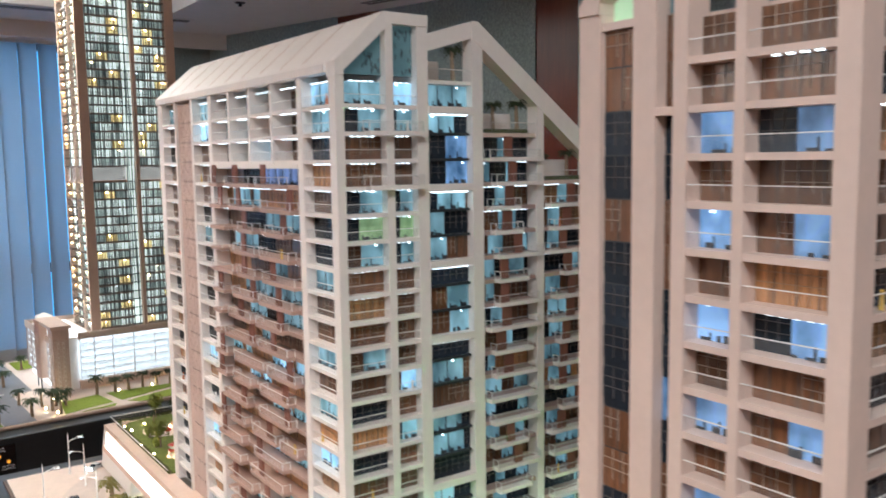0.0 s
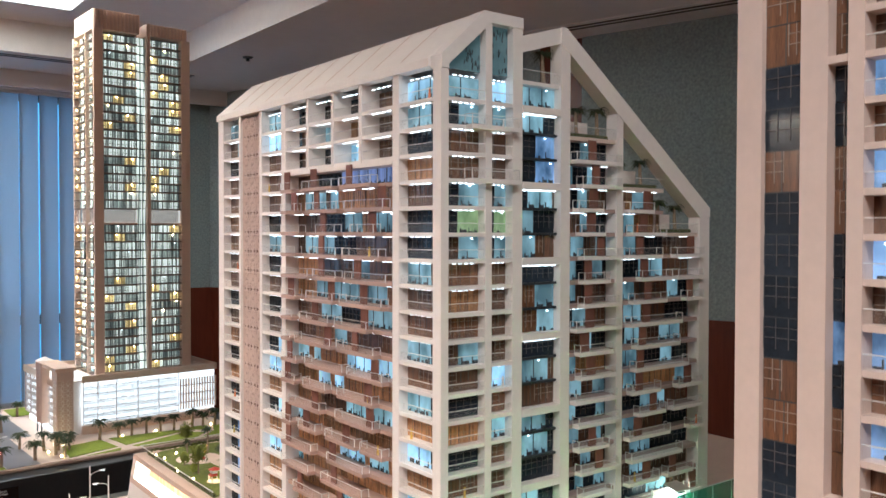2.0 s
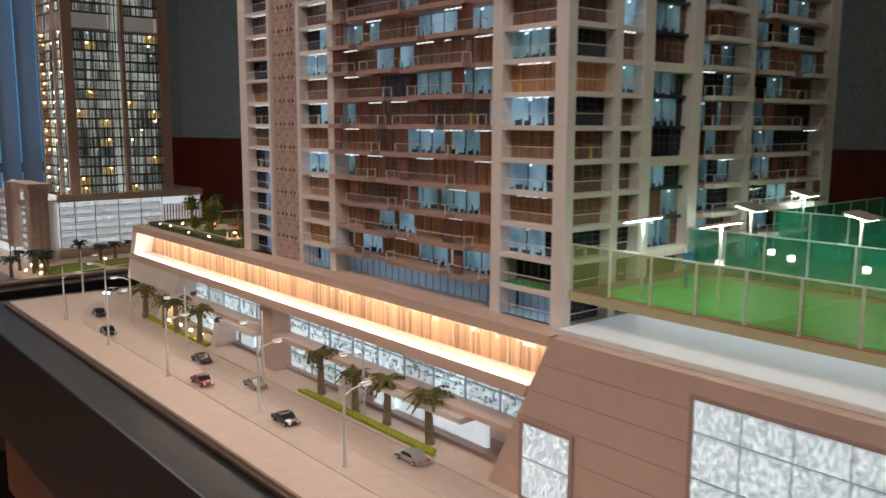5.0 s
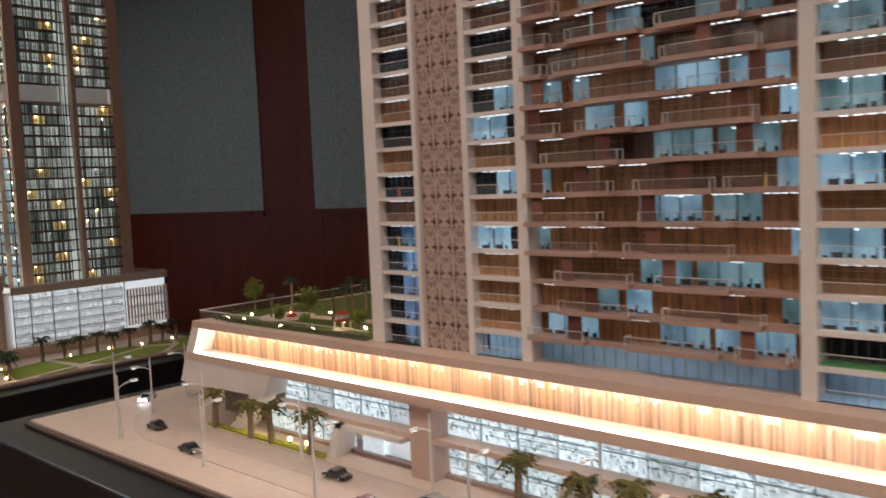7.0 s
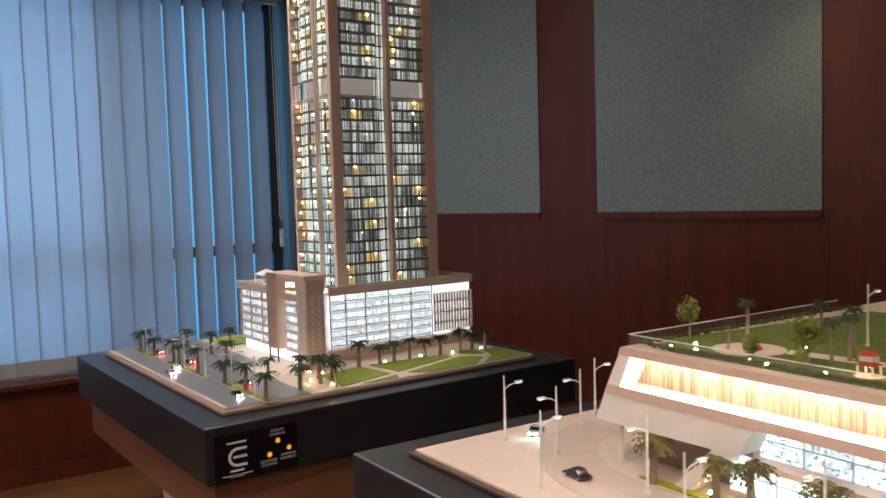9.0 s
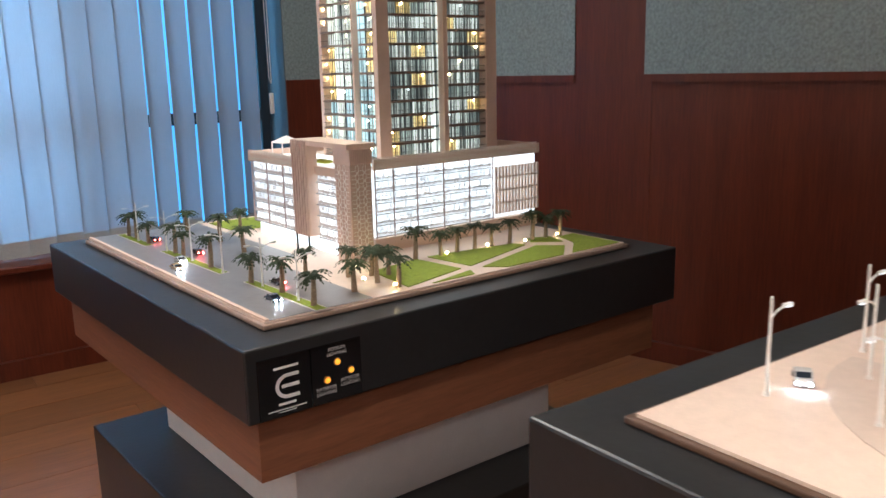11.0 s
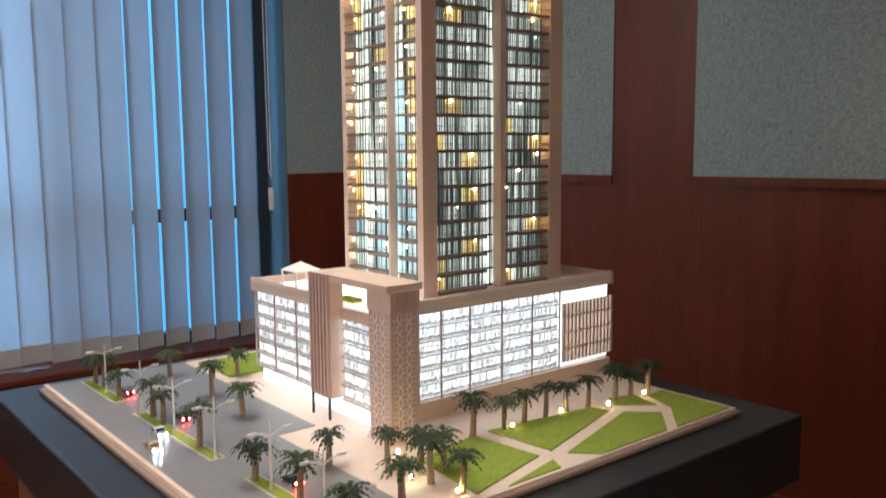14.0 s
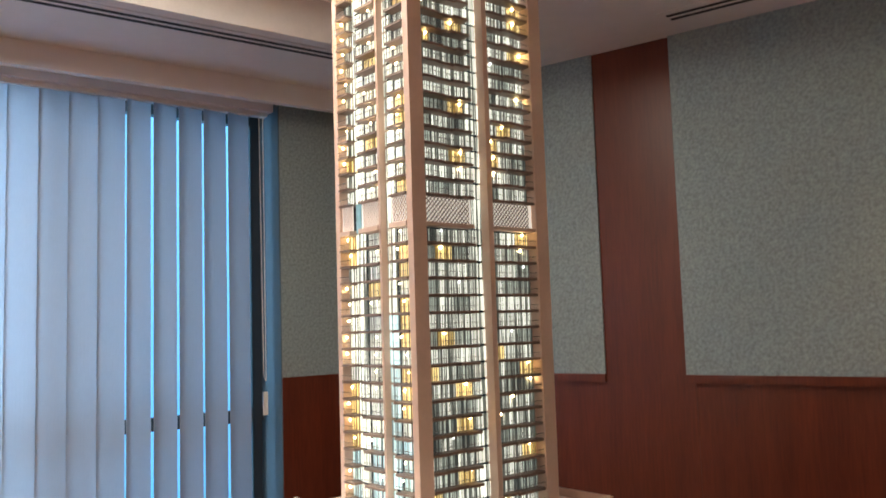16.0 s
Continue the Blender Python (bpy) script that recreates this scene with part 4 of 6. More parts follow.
# Dimmer copy of the room glow, toning down upper storeys and south face.
ROOMDIM = lit_glazing("dimmed_room_glow_glazing", (0.07, 0.13, 0.16), (0.27, 0.45, 0.53), 0.52, 26, (1, 1, 0.5))
LITROOMS = (ROOMDIM, ROOMBLUE, ROOMTEAL, ROOMDEEP, ROOMGREEN, ROOMVIOLET)
FIGURES = [material(n, c, 0.6) for n, c in (("orange_figure", (0.75, 0.20, 0.06)), ("yellow_figure", (0.75, 0.50, 0.10)), ("white_figure", (0.80, 0.76, 0.70)))]


def fbox(face, u0, u1, d0, d1, z0, z1, solid=None):
    """A box on a facade: u along it, d inwards from its plane."""
    s = solid or Solid()
    p, axis = FACES[face]
    return s.box(p + d0, p + d1, u0, u1, z0, z1) if axis == "x" else s.box(u0, u1, p + d0, p + d1, z0, z1)


def glazing(face, u0, u1, z0, z1, d, parent, mat):
    g = part("window", fbox(face, u0, u1, d, d + 0.002, z0, z1), mat, parent)
    s, w, h = Solid(), u1 - u0, z1 - z0
    if mat in LITROOMS:
        n = max(1, round(w / 0.026))
        for i in range(1, n):
            u = u0 + w * i / n
            fbox(face, u - 0.0006, u + 0.0006, d - 0.0008, d - 0.0001, z0, z1, s)
        if s.f:
            part("glazing_bar", s, MULLION, g)["kind"] = "stuff"
        f, u = Solid(), u0 + rng.uniform(0.001, 0.006)
        while u < u1 - 0.005:
            e = min(u1 - 0.001, u + rng.uniform(0.003, 0.013))
            fbox(face, u, e, d - 0.0016, d - 0.0009, z0, z0 + h * rng.uniform(0.06, 0.2), f)
            if e - u > 0.005:
                fbox(face, u, u + rng.uniform(0.0008, 0.002), d - 0.0018, d - 0.0010, z0, z0 + h * rng.uniform(0.2, 0.36), f)
            u = e + rng.uniform(0.002, 0.010)
        if f.f:
            part("furniture", f, FURNITURE, g)["kind"] = "stuff"
        if rng.random() < 0.7:
            u = rng.uniform(u0 + w * 0.2, u1 - w * 0.25)
            part("ceiling_spot", fbox(face, u, u + 0.0022, d - 0.002, d - 0.0008, z1 - 0.0030, z1 - 0.0012), LEDWHITE, g)
        return g
    lo, hi = u0, u1
    if mat in (CURT, DARKCURT):
        if mat is DARKCURT:
            lo += w * rng.choice((0.0, 0.0, 0.25, 0.5))
            hi = min(u1, lo + w * rng.choice((0.4, 0.7, 1.0)))
        # Thin dark strips stand in for shade in the curtain folds.
        folds, n = Solid(), max(2, round(w / 0.016))
        for i in range(1, n):
            u = u0 + w * (i + rng.uniform(-0.2, 0.2)) / n
            fbox(face, u - 0.0005, u + 0.0005, d - 0.0005, d - 0.0001, z0, z1, folds)
        part("curtain_edge", folds, TOWERBAR, g)["kind"] = "stuff"
    n = max(2, round((hi - lo) / 0.011))
    for i in range(n + 1):
        u = lo + (hi - lo) * i / n
        fbox(face, max(u0, u - 0.00025), min(u1, u + 0.00025), d - 0.0008, d - 0.0001, z0 + h * 0.22, z1, s)
    for i in (0.5, 0.76):
        z = z0 + h * i
        fbox(face, lo, hi, d - 0.0010, d - 0.0003, z - 0.00025, z + 0.00025, s)
    part("glazing_bar", s, DIMBAR if mat is DARKPANE else GRIDGOLD if mat is CURT else GRIDPALE, g)["kind"] = "stuff"
    return g


def railing(face, u0, u1, d, z, parent, h=0.0115, ends=False):
    r = part("railing", fbox(face, u0, u1, d, d + 0.0006, z, z + h), CLEAR, parent, "clear balcony railing")
    s = fbox(face, u0, u1, d - 0.0002, d + 0.0007, z + h, z + h + (0.0006 if ends else 0.0008))
    if ends:
        for u in (u0, u1 - 0.0010):
            fbox(face, u, u + 0.0010, d - 0.0003, d + 0.0007, z, z + h, s)
            fbox(face, u, u + 0.0008, d, 0.004, z + h, z + h + 0.0008, s)
            fbox(face, u, u + 0.0008, 0.003, 0.0038, z, z + h, s)
    part("handrail", s, POLE, r)["kind"] = "stuff"
    return r


def figure(face, u, d, z, mat, parent):
    """A tiny plain figurine on a balcony, shaped as a peg."""
    p, axis = FACES[face]
    x, y = (p + d, u) if axis == "x" else (u, p + d)
    part("ornament", Solid().tube((x, y, z), (x, y, z + 0.011), 0.0018, 0.0012, 7).ball((x, y, z + 0.0125), 0.0014, 4, 7), mat, parent, "tiny painted figurine")


def bay_panes(face, u0, u1, z0, z1, d, parent, mode, rnd, soft=False):
    """The glazing of one storey of a bay by its mode: b brown, l lit, d dark, h half lit, g green lit, D deep blue, v violet."""
    w = u1 - u0
    north = FACES[face][1] == "x"
    lit = ROOMDEEP if face == "W2" else ROOMDIM if soft and rnd.random() < 0.8 else ROOMBLUE if rnd.random() < 0.7 else ROOMTEAL
    dark = DARKCURT if rnd.random() < 0.3 else DARKPANE
    if mode == "b":
        cells = [(0, 1, CURT if rnd.random() < (0.12 if soft else 0.8 if face == "W" else 0.3) else DARKCURT)]
    elif mode == "l":
        cells = [(0, 0.3, dark), (0.3, 1, lit)] if north else [(0, 0.35, dark), (0.35, 1, lit)]
    elif mode == "h":
        cells = [(0, 0.55, lit), (0.55, 1, dark)] if north else [(0, 0.45, dark), (0.45, 1, lit)]
    elif mode == "g":
        cells = [(0, 0.42, DARKPANE), (0.42, 1, ROOMGREEN)]
    elif mode == "D":
        cells = [(0, 0.6, ROOMDEEP), (0.6, 1, DARKPANE)]
    elif mode == "L":
        cells = [(0, 1, lit)]
    else:
        cells = [(0, 1, dark)]
    for a, b, mat in cells:
        glazing(face, u0 + w * a, u0 + w * b, z0, z1, d, parent, mat)


def regular_bay(face, u0, u1, k, parent, rnd, mode, depth=0.018, leds=0.9, mat=None):
    z, w = BASE + k * H, u1 - u0
    part("slab", fbox(face, u0, u1, 0.0012, depth, z - 0.0052, z), mat or WHITE, parent)
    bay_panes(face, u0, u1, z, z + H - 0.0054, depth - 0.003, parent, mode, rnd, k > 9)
    railing(face, u0, u1, 0.0025, z + 0.0001, parent)
    if rnd.random() < 0.08:
        figure(face, u0 + w * rnd.uniform(0.2, 0.8), 0.006, z + 0.0002, rnd.choice(FIGURES), parent)
    if rnd.random() < leds:
        n = 4 if w > 0.05 else 3
        for i in range(n):
            c = u0 + w * (0.18 + 0.64 * i / n)
            part("led", fbox(face, c, c + w * 0.085, 0.005, 0.0066, z + H - 0.0062, z + H - 0.0053), LEDWHITE, parent, "white LED under the slab")


def comb_fin(face, f, z, parent, rnd, width=0.017):
    fs = Solid()
    if rnd.random() < 0.5:
        teeth = round(width / 0.0022)
        comb = [(f + teeth * 0.0022 - 0.0011, -0.003), (f, -0.003)]
        for j in range(teeth):
            a = f + j * 0.0022
            comb += [(a, -0.0055), (a + 0.0011, -0.0055), (a + 0.0011, -0.0036), (a + 0.0022 if j < teeth - 1 else a + 0.0011, -0.0036)]
        p, axis = FACES[face]
        fs.prism([(p + d, u) for u, d in comb] if axis == "x" else [(u, p + d) for u, d in comb][::-1], "z", z + 0.001, z + H - 0.0052)
    else:
        fbox(face, f, f + width * 0.85, -0.0055, -0.003, z + 0.001, z + H - 0.0052, fs)
    part("fin", fs, FINBROWN, parent, "sliding brown screen fin")


def loose_zone(face, u0, u1, k, parent, rnd, spans, leds=0.6):
    """A storey of staggered balconies, sliding brown fins and curtained rooms; spans are the lit parts, 0 to 1 along u."""
    z, w = BASE + k * H, u1 - u0
    west = face == "W"
    edge = BALCONY if west else LEDGE
    part("slab", fbox(face, u0, u1, 0.004, 0.034, z - 0.0058, z), edge, parent)
    cells, at = [], 0.0
    for a, b in spans:
        if a > at + 0.01:
            cells.append((at, a, None))
        cells.append((a, b, ROOMVIOLET if west and k == 17 else ROOMDIM if not west or k > 9 else ROOMBLUE if rnd.random() < 0.65 else ROOMTEAL))
        at = b
    if at < 0.99:
        cells.append((at, 1.0, None))
    for a, b, mat in cells:
        if mat is None:
            n = max(1, round((b - a) * w / 0.075))
            for i in range(n):
                m = CURT if rnd.random() < ((0.94 if k < 10 else 0.25) if west else 0.08) else DARKCURT if rnd.random() < 0.5 else DARKPANE
                glazing(face, u0 + w * (a + (b - a) * i / n), u0 + w * (a + (b - a) * (i + 1) / n), z, z + H - 0.006, 0.024, parent, m)
        else:
            glazing(face, u0 + w * a, u0 + w * b, z, z + H - 0.006, 0.024, parent, mat)
    u = u0 + w * rnd.uniform(0.0, 0.22)
    while u < u1 - 0.03:
        e = min(u1, u + rnd.uniform(0.05, 0.13))
        b = part("balcony", fbox(face, u, e, -0.009, 0.0038, z - 0.0050, z + 0.0004), edge if west else WHITE, parent, "thin projecting balcony")
        railing(face, u, e, -0.0088, z + 0.0004, b, 0.0105, True)
        if rnd.random() < 0.75:
            comb_fin(face, rnd.uniform(u, e - 0.018), z, parent, rnd)
        if rnd.random() < 0.12:
            figure(face, rnd.uniform(u + 0.004, e - 0.004), -0.004, z + 0.0005, rnd.choice(FIGURES), parent)
        u = e + rnd.uniform(0.012, 0.06)
    n = max(2, round(w / 0.05))
    for i in range(n):
        if rnd.random() < leds:
            for j in range(4):
                c = u0 + w * (i + 0.1) / n + j * 0.0085
                if c + 0.0065 < u1:
                    part("led", fbox(face, c, c + 0.0048, 0.007, 0.0086, z + H - 0.0068, z + H - 0.0059), LEDWHITE, parent)


RES1 = thing("apartment_model", pose(0, 0, 0), "white model apartment block with staggered balconies and sloping roof", "model building", "residential model blocks")
rnd = random.Random(3)
# west face
for u0, u1 in ((2.022, 2.039), (2.115, 2.130), (2.446, 2.461), (2.536, 2.5455), (2.6245, 2.632), (2.702, 2.726)):
    part("column", fbox("W", u0, u1, 0.0, 0.012 if u0 < 2.03 else 0.026, BASE, EAVE if u0 < 2.03 else EAVE + 0.004), WHITE, RES1)
WEST_BAYS = ((2.039, 2.115, "xxlblblblblbbldddbdlL"), (2.461, 2.536, "xbbblbhblhbdbdlddbdlL"), (2.632, 2.702, "DDDDDbdbdbbdbddbdbdhL"))
# lit parts of the staggered zone, storey by storey, from the southern column northwards
LIT_SPANS = {1: ((0.04, 0.30), (0.32, 0.50), (0.75, 0.97)), 2: ((0.0, 0.08), (0.53, 0.63), (0.66, 0.77)), 3: ((0.14, 0.36), (0.38, 0.57)), 4: ((0.0, 0.05), (0.95, 1.0)), 5: ((0.14, 0.30), (0.34, 0.57)),
             6: ((0.0, 0.09), (0.94, 1.0)), 7: ((0.08, 0.28), (0.30, 0.51)), 8: ((0.0, 0.08), (0.53, 0.62), (0.66, 0.78)), 9: ((0.05, 0.24), (0.27, 0.50), (0.76, 0.83), (0.88, 1.0)), 10: ((0.5, 0.62),),
             11: ((0.1, 0.35), (0.55, 0.75)), 12: ((0.15, 0.8),), 13: ((0.3, 0.45),), 14: ((0.62, 0.92),), 15: ((0.0, 0.30), (0.36, 0.52)), 16: ((0.58, 0.66), (0.70, 0.92)), 17: ((0.0, 0.55),)}
for u0, u1, modes in WEST_BAYS:
    for k in range(STOREYS):
        if modes[k] == "x":
            z = BASE + k * H
            part("slab", fbox("W", u0, u1, 0.0012, 0.030, z - 0.0052, z), WHITE, RES1)
            # Ground-storey floor uses the glowing hall material, standing in for lobby light.
            part("room_floor", fbox("W", u0, u1, 0.006, 0.034, z + 0.0001, z + 0.0012), GREEN_TURF if k else HALLLIT, RES1, "green court floor inside" if k else "glowing pale lobby floor")
            part("window", fbox("W", u0, u1, 0.030, 0.032, z + 0.0013, z + H - 0.0054), DARKPANE if k else HALLLIT, RES1, "dim blue lobby glazing")
            railing("W", u0, u1, 0.0025, z + 0.0001, RES1)
            bars = Solid()
            for i in range(1, 7):
                u = u0 + (u1 - u0) * i / 7
                fbox("W", u - 0.00025, u + 0.00025, 0.0044, 0.005, z, z + H - 0.0054, bars)
            part("glazing_bar", bars, DIMBAR, RES1)
            continue
        regular_bay("W", u0, u1, k, RES1, rnd, modes[k], 0.018, 0.95 if k > 9 else 0.6)
for k in range(STOREYS):
    if k == 0:
        part("window", fbox("W", 2.130, 2.446, 0.024, 0.026, BASE, BASE + H - 0.0061), HALLLIT, RES1, "dim blue lobby glazing")
        bars = Solid()
        for i in range(1, 22):
            u = 2.130 + 0.316 * i / 22
            fbox("W", u - 0.0003, u + 0.0003, 0.0230, 0.0236, BASE, BASE + H - 0.0061, bars)
        part("glazing_bar", bars, DIMBAR, RES1)
        part("lobby_floor", fbox("W", 2.130, 2.446, 0.0045, 0.0225, BASE + 0.0001, BASE + 0.001), BLUSH, RES1)
    elif k < 18:
        loose_zone("W", 2.130, 2.446, k, RES1, rnd, LIT_SPANS[k], 0.85 if k > 9 else 0.5)
    else:
        for i in range(4):
            u0 = 2.130 + i * 0.079
            regular_bay("W", u0 + (0.008 if i else 0.0), u0 + 0.079, k, RES1, rnd, "bhl"[(i * 2 + k) % 3] if k < 20 else "h", 0.034, 1.0)
part("beam", fbox("W", 2.130, 2.446, -0.001, 0.036, BASE + 18 * H - 0.011, BASE + 18 * H - 0.0053), WHITE, RES1)
for i in range(1, 4):
    u0 = 2.130 + i * 0.079
    part("column", fbox("W", u0, u0 + 0.008, 0.0, 0.034, BASE + 18 * H - 0.0052, EAVE + 0.004), WHITE, RES1)
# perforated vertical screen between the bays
# Dark brown sheet paints the shade seen through the lattice holes.
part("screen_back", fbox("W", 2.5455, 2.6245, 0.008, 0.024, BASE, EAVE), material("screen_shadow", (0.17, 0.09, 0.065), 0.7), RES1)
motif = Solid()
LW = 0.079


def arch(points, r):
    for p, q in zip(points[:-1], points[1:]):
        motif.tube((0.0055, p[0], p[1]), (0.0055, q[0], q[1]), r, r, 4)


for col in range(3):
    cx = LW * (col + 0.5) / 3
    for hw, top in ((0.0120, 0.033), (0.0072, 0.026), (0.0030, 0.017)):
        arch([(cx + hw * math.cos(math.pi * i / 8), 0.002 + (top - 0.004) * math.sin(math.pi * i / 8) ** 0.7) for i in range(9)], 0.0010)
    for dx in (-0.0095, -0.0050, 0.0, 0.0050, 0.0095):
        arch([(cx + dx * 0.25, 0.0005), (cx + dx, 0.017), (cx + dx * 0.5, 0.033)], 0.0009)
    arch([(cx - 0.0125, 0.009), (cx, 0.004), (cx + 0.0125, 0.009)], 0.0008)
    arch([(cx - 0.0125, 0.028), (cx, 0.034), (cx + 0.0125, 0.028)], 0.0008)
for e in range(4):
    motif.tube((0.0055, 0.0010 + e * (LW - 0.002) / 3, 0.0), (0.0055, 0.0010 + e * (LW - 0.002) / 3, H), 0.0014, 0.0014, 4)
motif = motif.mesh("lattice_panel", LATTICE)
for k in range(STOREYS):
    ob = part("lattice_panel", motif, LATTICE, RES1, "pink laser-cut lattice panel" if k == 0 else "")
    ob.location = (1.255, 2.5455, BASE + k * H)
# core and roof
part("core", Solid().prism([(1.2915, BASE), (1.768, BASE), (1.768, 1.715), (1.70, 1.715), (1.69, 1.78), (1.585, 1.785), (1.475, 1.853), (1.46, 1.915), (1.2915, 1.915)], "y", 2.062, 2.69), GLASSDARK, RES1)
part("roof", Solid().prism([(1.252, EAVE + 0.0045), (1.27, EAVE + 0.0045), (1.330, 1.986), (1.389, 1.986), (1.389, 2.001), (1.325, 2.001), (1.252, 1.936)], "y", 2.045, 2.728), WHITE, RES1, "white sloping roof")
seams = Solid()
for i in range(1, 10):
    y = 2.045 + 0.0683 * i
    seams.prism([(1.2575, 1.9411), (1.3235, 2.0005), (1.3230, 2.0009), (1.2570, 1.9415)], "y", y - 0.0002, y + 0.0002)
part("roof_seam", seams, BLUSH, RES1)
part("back_wall", box(1.7685, 1.778, 2.05, 2.7, BASE, 1.716), WHITE, RES1)
part("gable_wall", Solid().prism([(1.2815, BASE), (1.768, BASE), (1.768, 1.75), (1.47, 1.96), (1.389, 1.985), (1.335, 1.985), (1.2815, 1.938)], "y", 2.7005, 2.7135), WHITE, RES1)
part("roof_side", Solid().box(1.389, 1.394, 2.062, 2.70, 1.915, 1.999), WHITE, RES1)
# south face
part("gable_frame", Solid().prism([(1.2555, EAVE + 0.0002), (1.267, EAVE + 0.0002), (1.267, 1.927), (1.335, 1.987), (1.391, 1.987), (1.391, 2.0015), (1.324, 2.0015), (1.2555, 1.938)], "y", 2.021, 2.045), WHITE, RES1, "white gable frame")
for u0, u1, top in ((1.327, 1.338, 1.987), (1.374, 1.391, 1.9868), (1.463, 1.481, 1.978), (1.579, 1.592, 1.893), (1.777, 1.803, 1.742)):
    part("column", Solid().box(u0, u1, 2.0222, 2.0438, BASE, top), WHITE, RES1)
part("diagonal_frame", Solid().prism([(1.463, 1.9782), (1.777, 1.7422), (1.803, 1.7422), (1.803, 1.757), (1.473, 2.0005), (1.463, 2.0005)], "y", 2.021, 2.045), WHITE, RES1, "white diagonal roof frame")
part("top_frame", Solid().prism([(1.3914, 1.957), (1.4628, 1.978), (1.4628, 2.0), (1.3914, 1.979)], "y", 2.0232, 2.0428), WHITE, RES1)
part("gable_glass", Solid().prism([(1.2675, 1.924), (1.327, 1.924), (1.327, 1.977)], "y", 2.034, 2.036), GABLEGLASS, RES1, "dim teal gable glazing")
part("gable_glass", Solid().box(1.338, 1.374, 2.034, 2.036, 1.924, 1.987), GABLEGLASS, RES1, "dim teal gable glazing")
s = Solid()
for i in range(60):
    x, z = rnd.uniform(1.30, 1.373), rnd.uniform(1.925, 1.978)
    if z < 1.920 + (x - 1.267) * 0.8 and not 1.325 < x < 1.340:
        s.tube((x, 2.0335, z), (x + rnd.uniform(-0.002, 0.002), 2.0335, z + 0.006), 0.0006, 0.0006, 4)
part("gable_pattern", s, MULLION, RES1)
MID_LIT = {k: (a, b) for k, a, b in ((0, 0.2, 0.7), (2, 0.1, 0.8), (3, 0.55, 0.95), (4, 0.0, 0.6), (6, 0.1, 0.85), (7, 0.05, 0.8), (9, 0.1, 0.85), (11, 0.55, 1.0), (12, 0.5, 1.0), (14, 0.0, 0.5), (15, 0.0, 0.45), (16, 0.3, 0.95), (17, 0.5, 1.0), (18, 0.5, 1.0), (19, 0.0, 0.7))}
for k in range(STOREYS):
    z = BASE + k * H
    for u0, u1, modes in ((1.267, 1.327, "dddbdbdbdbhbbdhghbbhL"), (1.338, 1.374, "dddbbbblblbbbbhghbblL")):
        regular_bay("S", u0, u1, k, RES1, rnd, modes[k], 0.018, 0.95 if k > 11 else 0.12)
    if k in (17, 19):
        b = part("balcony", fbox("S", 1.295, 1.376, -0.012, 0.001, z - 0.005, z + 0.0008), WHITE, RES1, "white projecting balcony")
        railing("S", 1.295, 1.376, -0.0118, z + 0.0008, b, 0.0125, True)
    if k % 3 == 2:
        part("beam", fbox("S", 1.391, 1.463, -0.001, 0.018, z - 0.010, z), WHITE, RES1)
    else:
        part("slab", fbox("S", 1.391, 1.463, 0.008, 0.02, z - 0.0035, z), MULLION, RES1)
    if k < 20:
        a, b = MID_LIT.get(k, (0.0, 0.0))
        cut = [0.0, a, b, 1.0]
        for i in range(3):
            if cut[i + 1] - cut[i] > 0.03:
                glazing("S", 1.391 + 0.072 * cut[i], 1.391 + 0.072 * cut[i + 1], z, z + H - (0.0105 if k % 3 == 1 else 0.004), 0.014, RES1, (ROOMDEEP if k in (17, 18) else ROOMDIM) if i == 1 else DARKCURT if rnd.random() < 0.55 else DARKPANE)
    else:
        glazing("S", 1.391, 1.463, z, z + 0.028, 0.014, RES1, ROOMDIM)
    if k % 3 == 1 and k > 9:
        part("led", fbox("S", 1.397, 1.457, 0.004, 0.0056, z + H - 0.0115, z + H - 0.0103), LEDWHITE, RES1)
    for u0, u1, top in ((1.481, 1.579, 18), (1.592, 1.777, 16)):
        e = 1.69 if u1 > 1.7 and k > 14 else u1
        if 0 < k <= top:
            spans = []
            at = rnd.uniform(0.0, 0.5)
            while at < 0.85:
                b = min(1.0, at + rnd.uniform(0.14, 0.34))
                spans.append((at, b))
                at = b + rnd.uniform(0.2, 0.6)
            loose_zone("S", u0, e, k, RES1, rnd, spans, 0.75 if k > 12 else 0.05)
for u0, u1, k in ((1.481, 1.579, 19), (1.592, 1.69, 17), (1.692, 1.777, 15)):
    z = BASE + k * H
    part("terrace", fbox("S", u0, u1, 0.004, 0.06, z - 0.0058, z), PAVING, RES1, "roof terrace")
    railing("S", u0, u1, 0.002, z + 0.0001, RES1, 0.014)
    part("planter", fbox("S", u0 + 0.008, u1 - 0.006, 0.012, 0.022, z + 0.0002, z + 0.006), HEDGE, RES1, "low planted trough", False, 0.002)
    part("parapet", fbox("S", u0, u1, 0.060, 0.064, z, z + 0.030), WHITE, RES1)
part("terrace", Solid().box(1.391, 1.463, 2.026, 2.10, EAVE - 0.005, EAVE), WHITE, RES1, "white roof terrace slab")
railing("S", 1.391, 1.463, 0.002, EAVE + 0.0001, RES1, 0.014)
part("parapet", box(1.3942, 1.463, 2.101, 2.105, 1.9155, 1.955), WHITE, RES1)

RES2 = thing("apartment_model", pose(0, 0, 0), "white model apartment block with dark glazing and diagonal roof frame", "model building", "residential model blocks")
rnd = random.Random(11)
for u0, u1, top in ((1.586, 1.609, 1.928), (1.530, 1.5525, 1.985), (1.502, 1.5145, 2.0), (1.4545, 1.463, 2.0), (1.376, 1.392, 2.0)):
    part("column", fbox("W2", u0, u1, 0.0, 0.024, BASE, top), BLUSH, RES2)
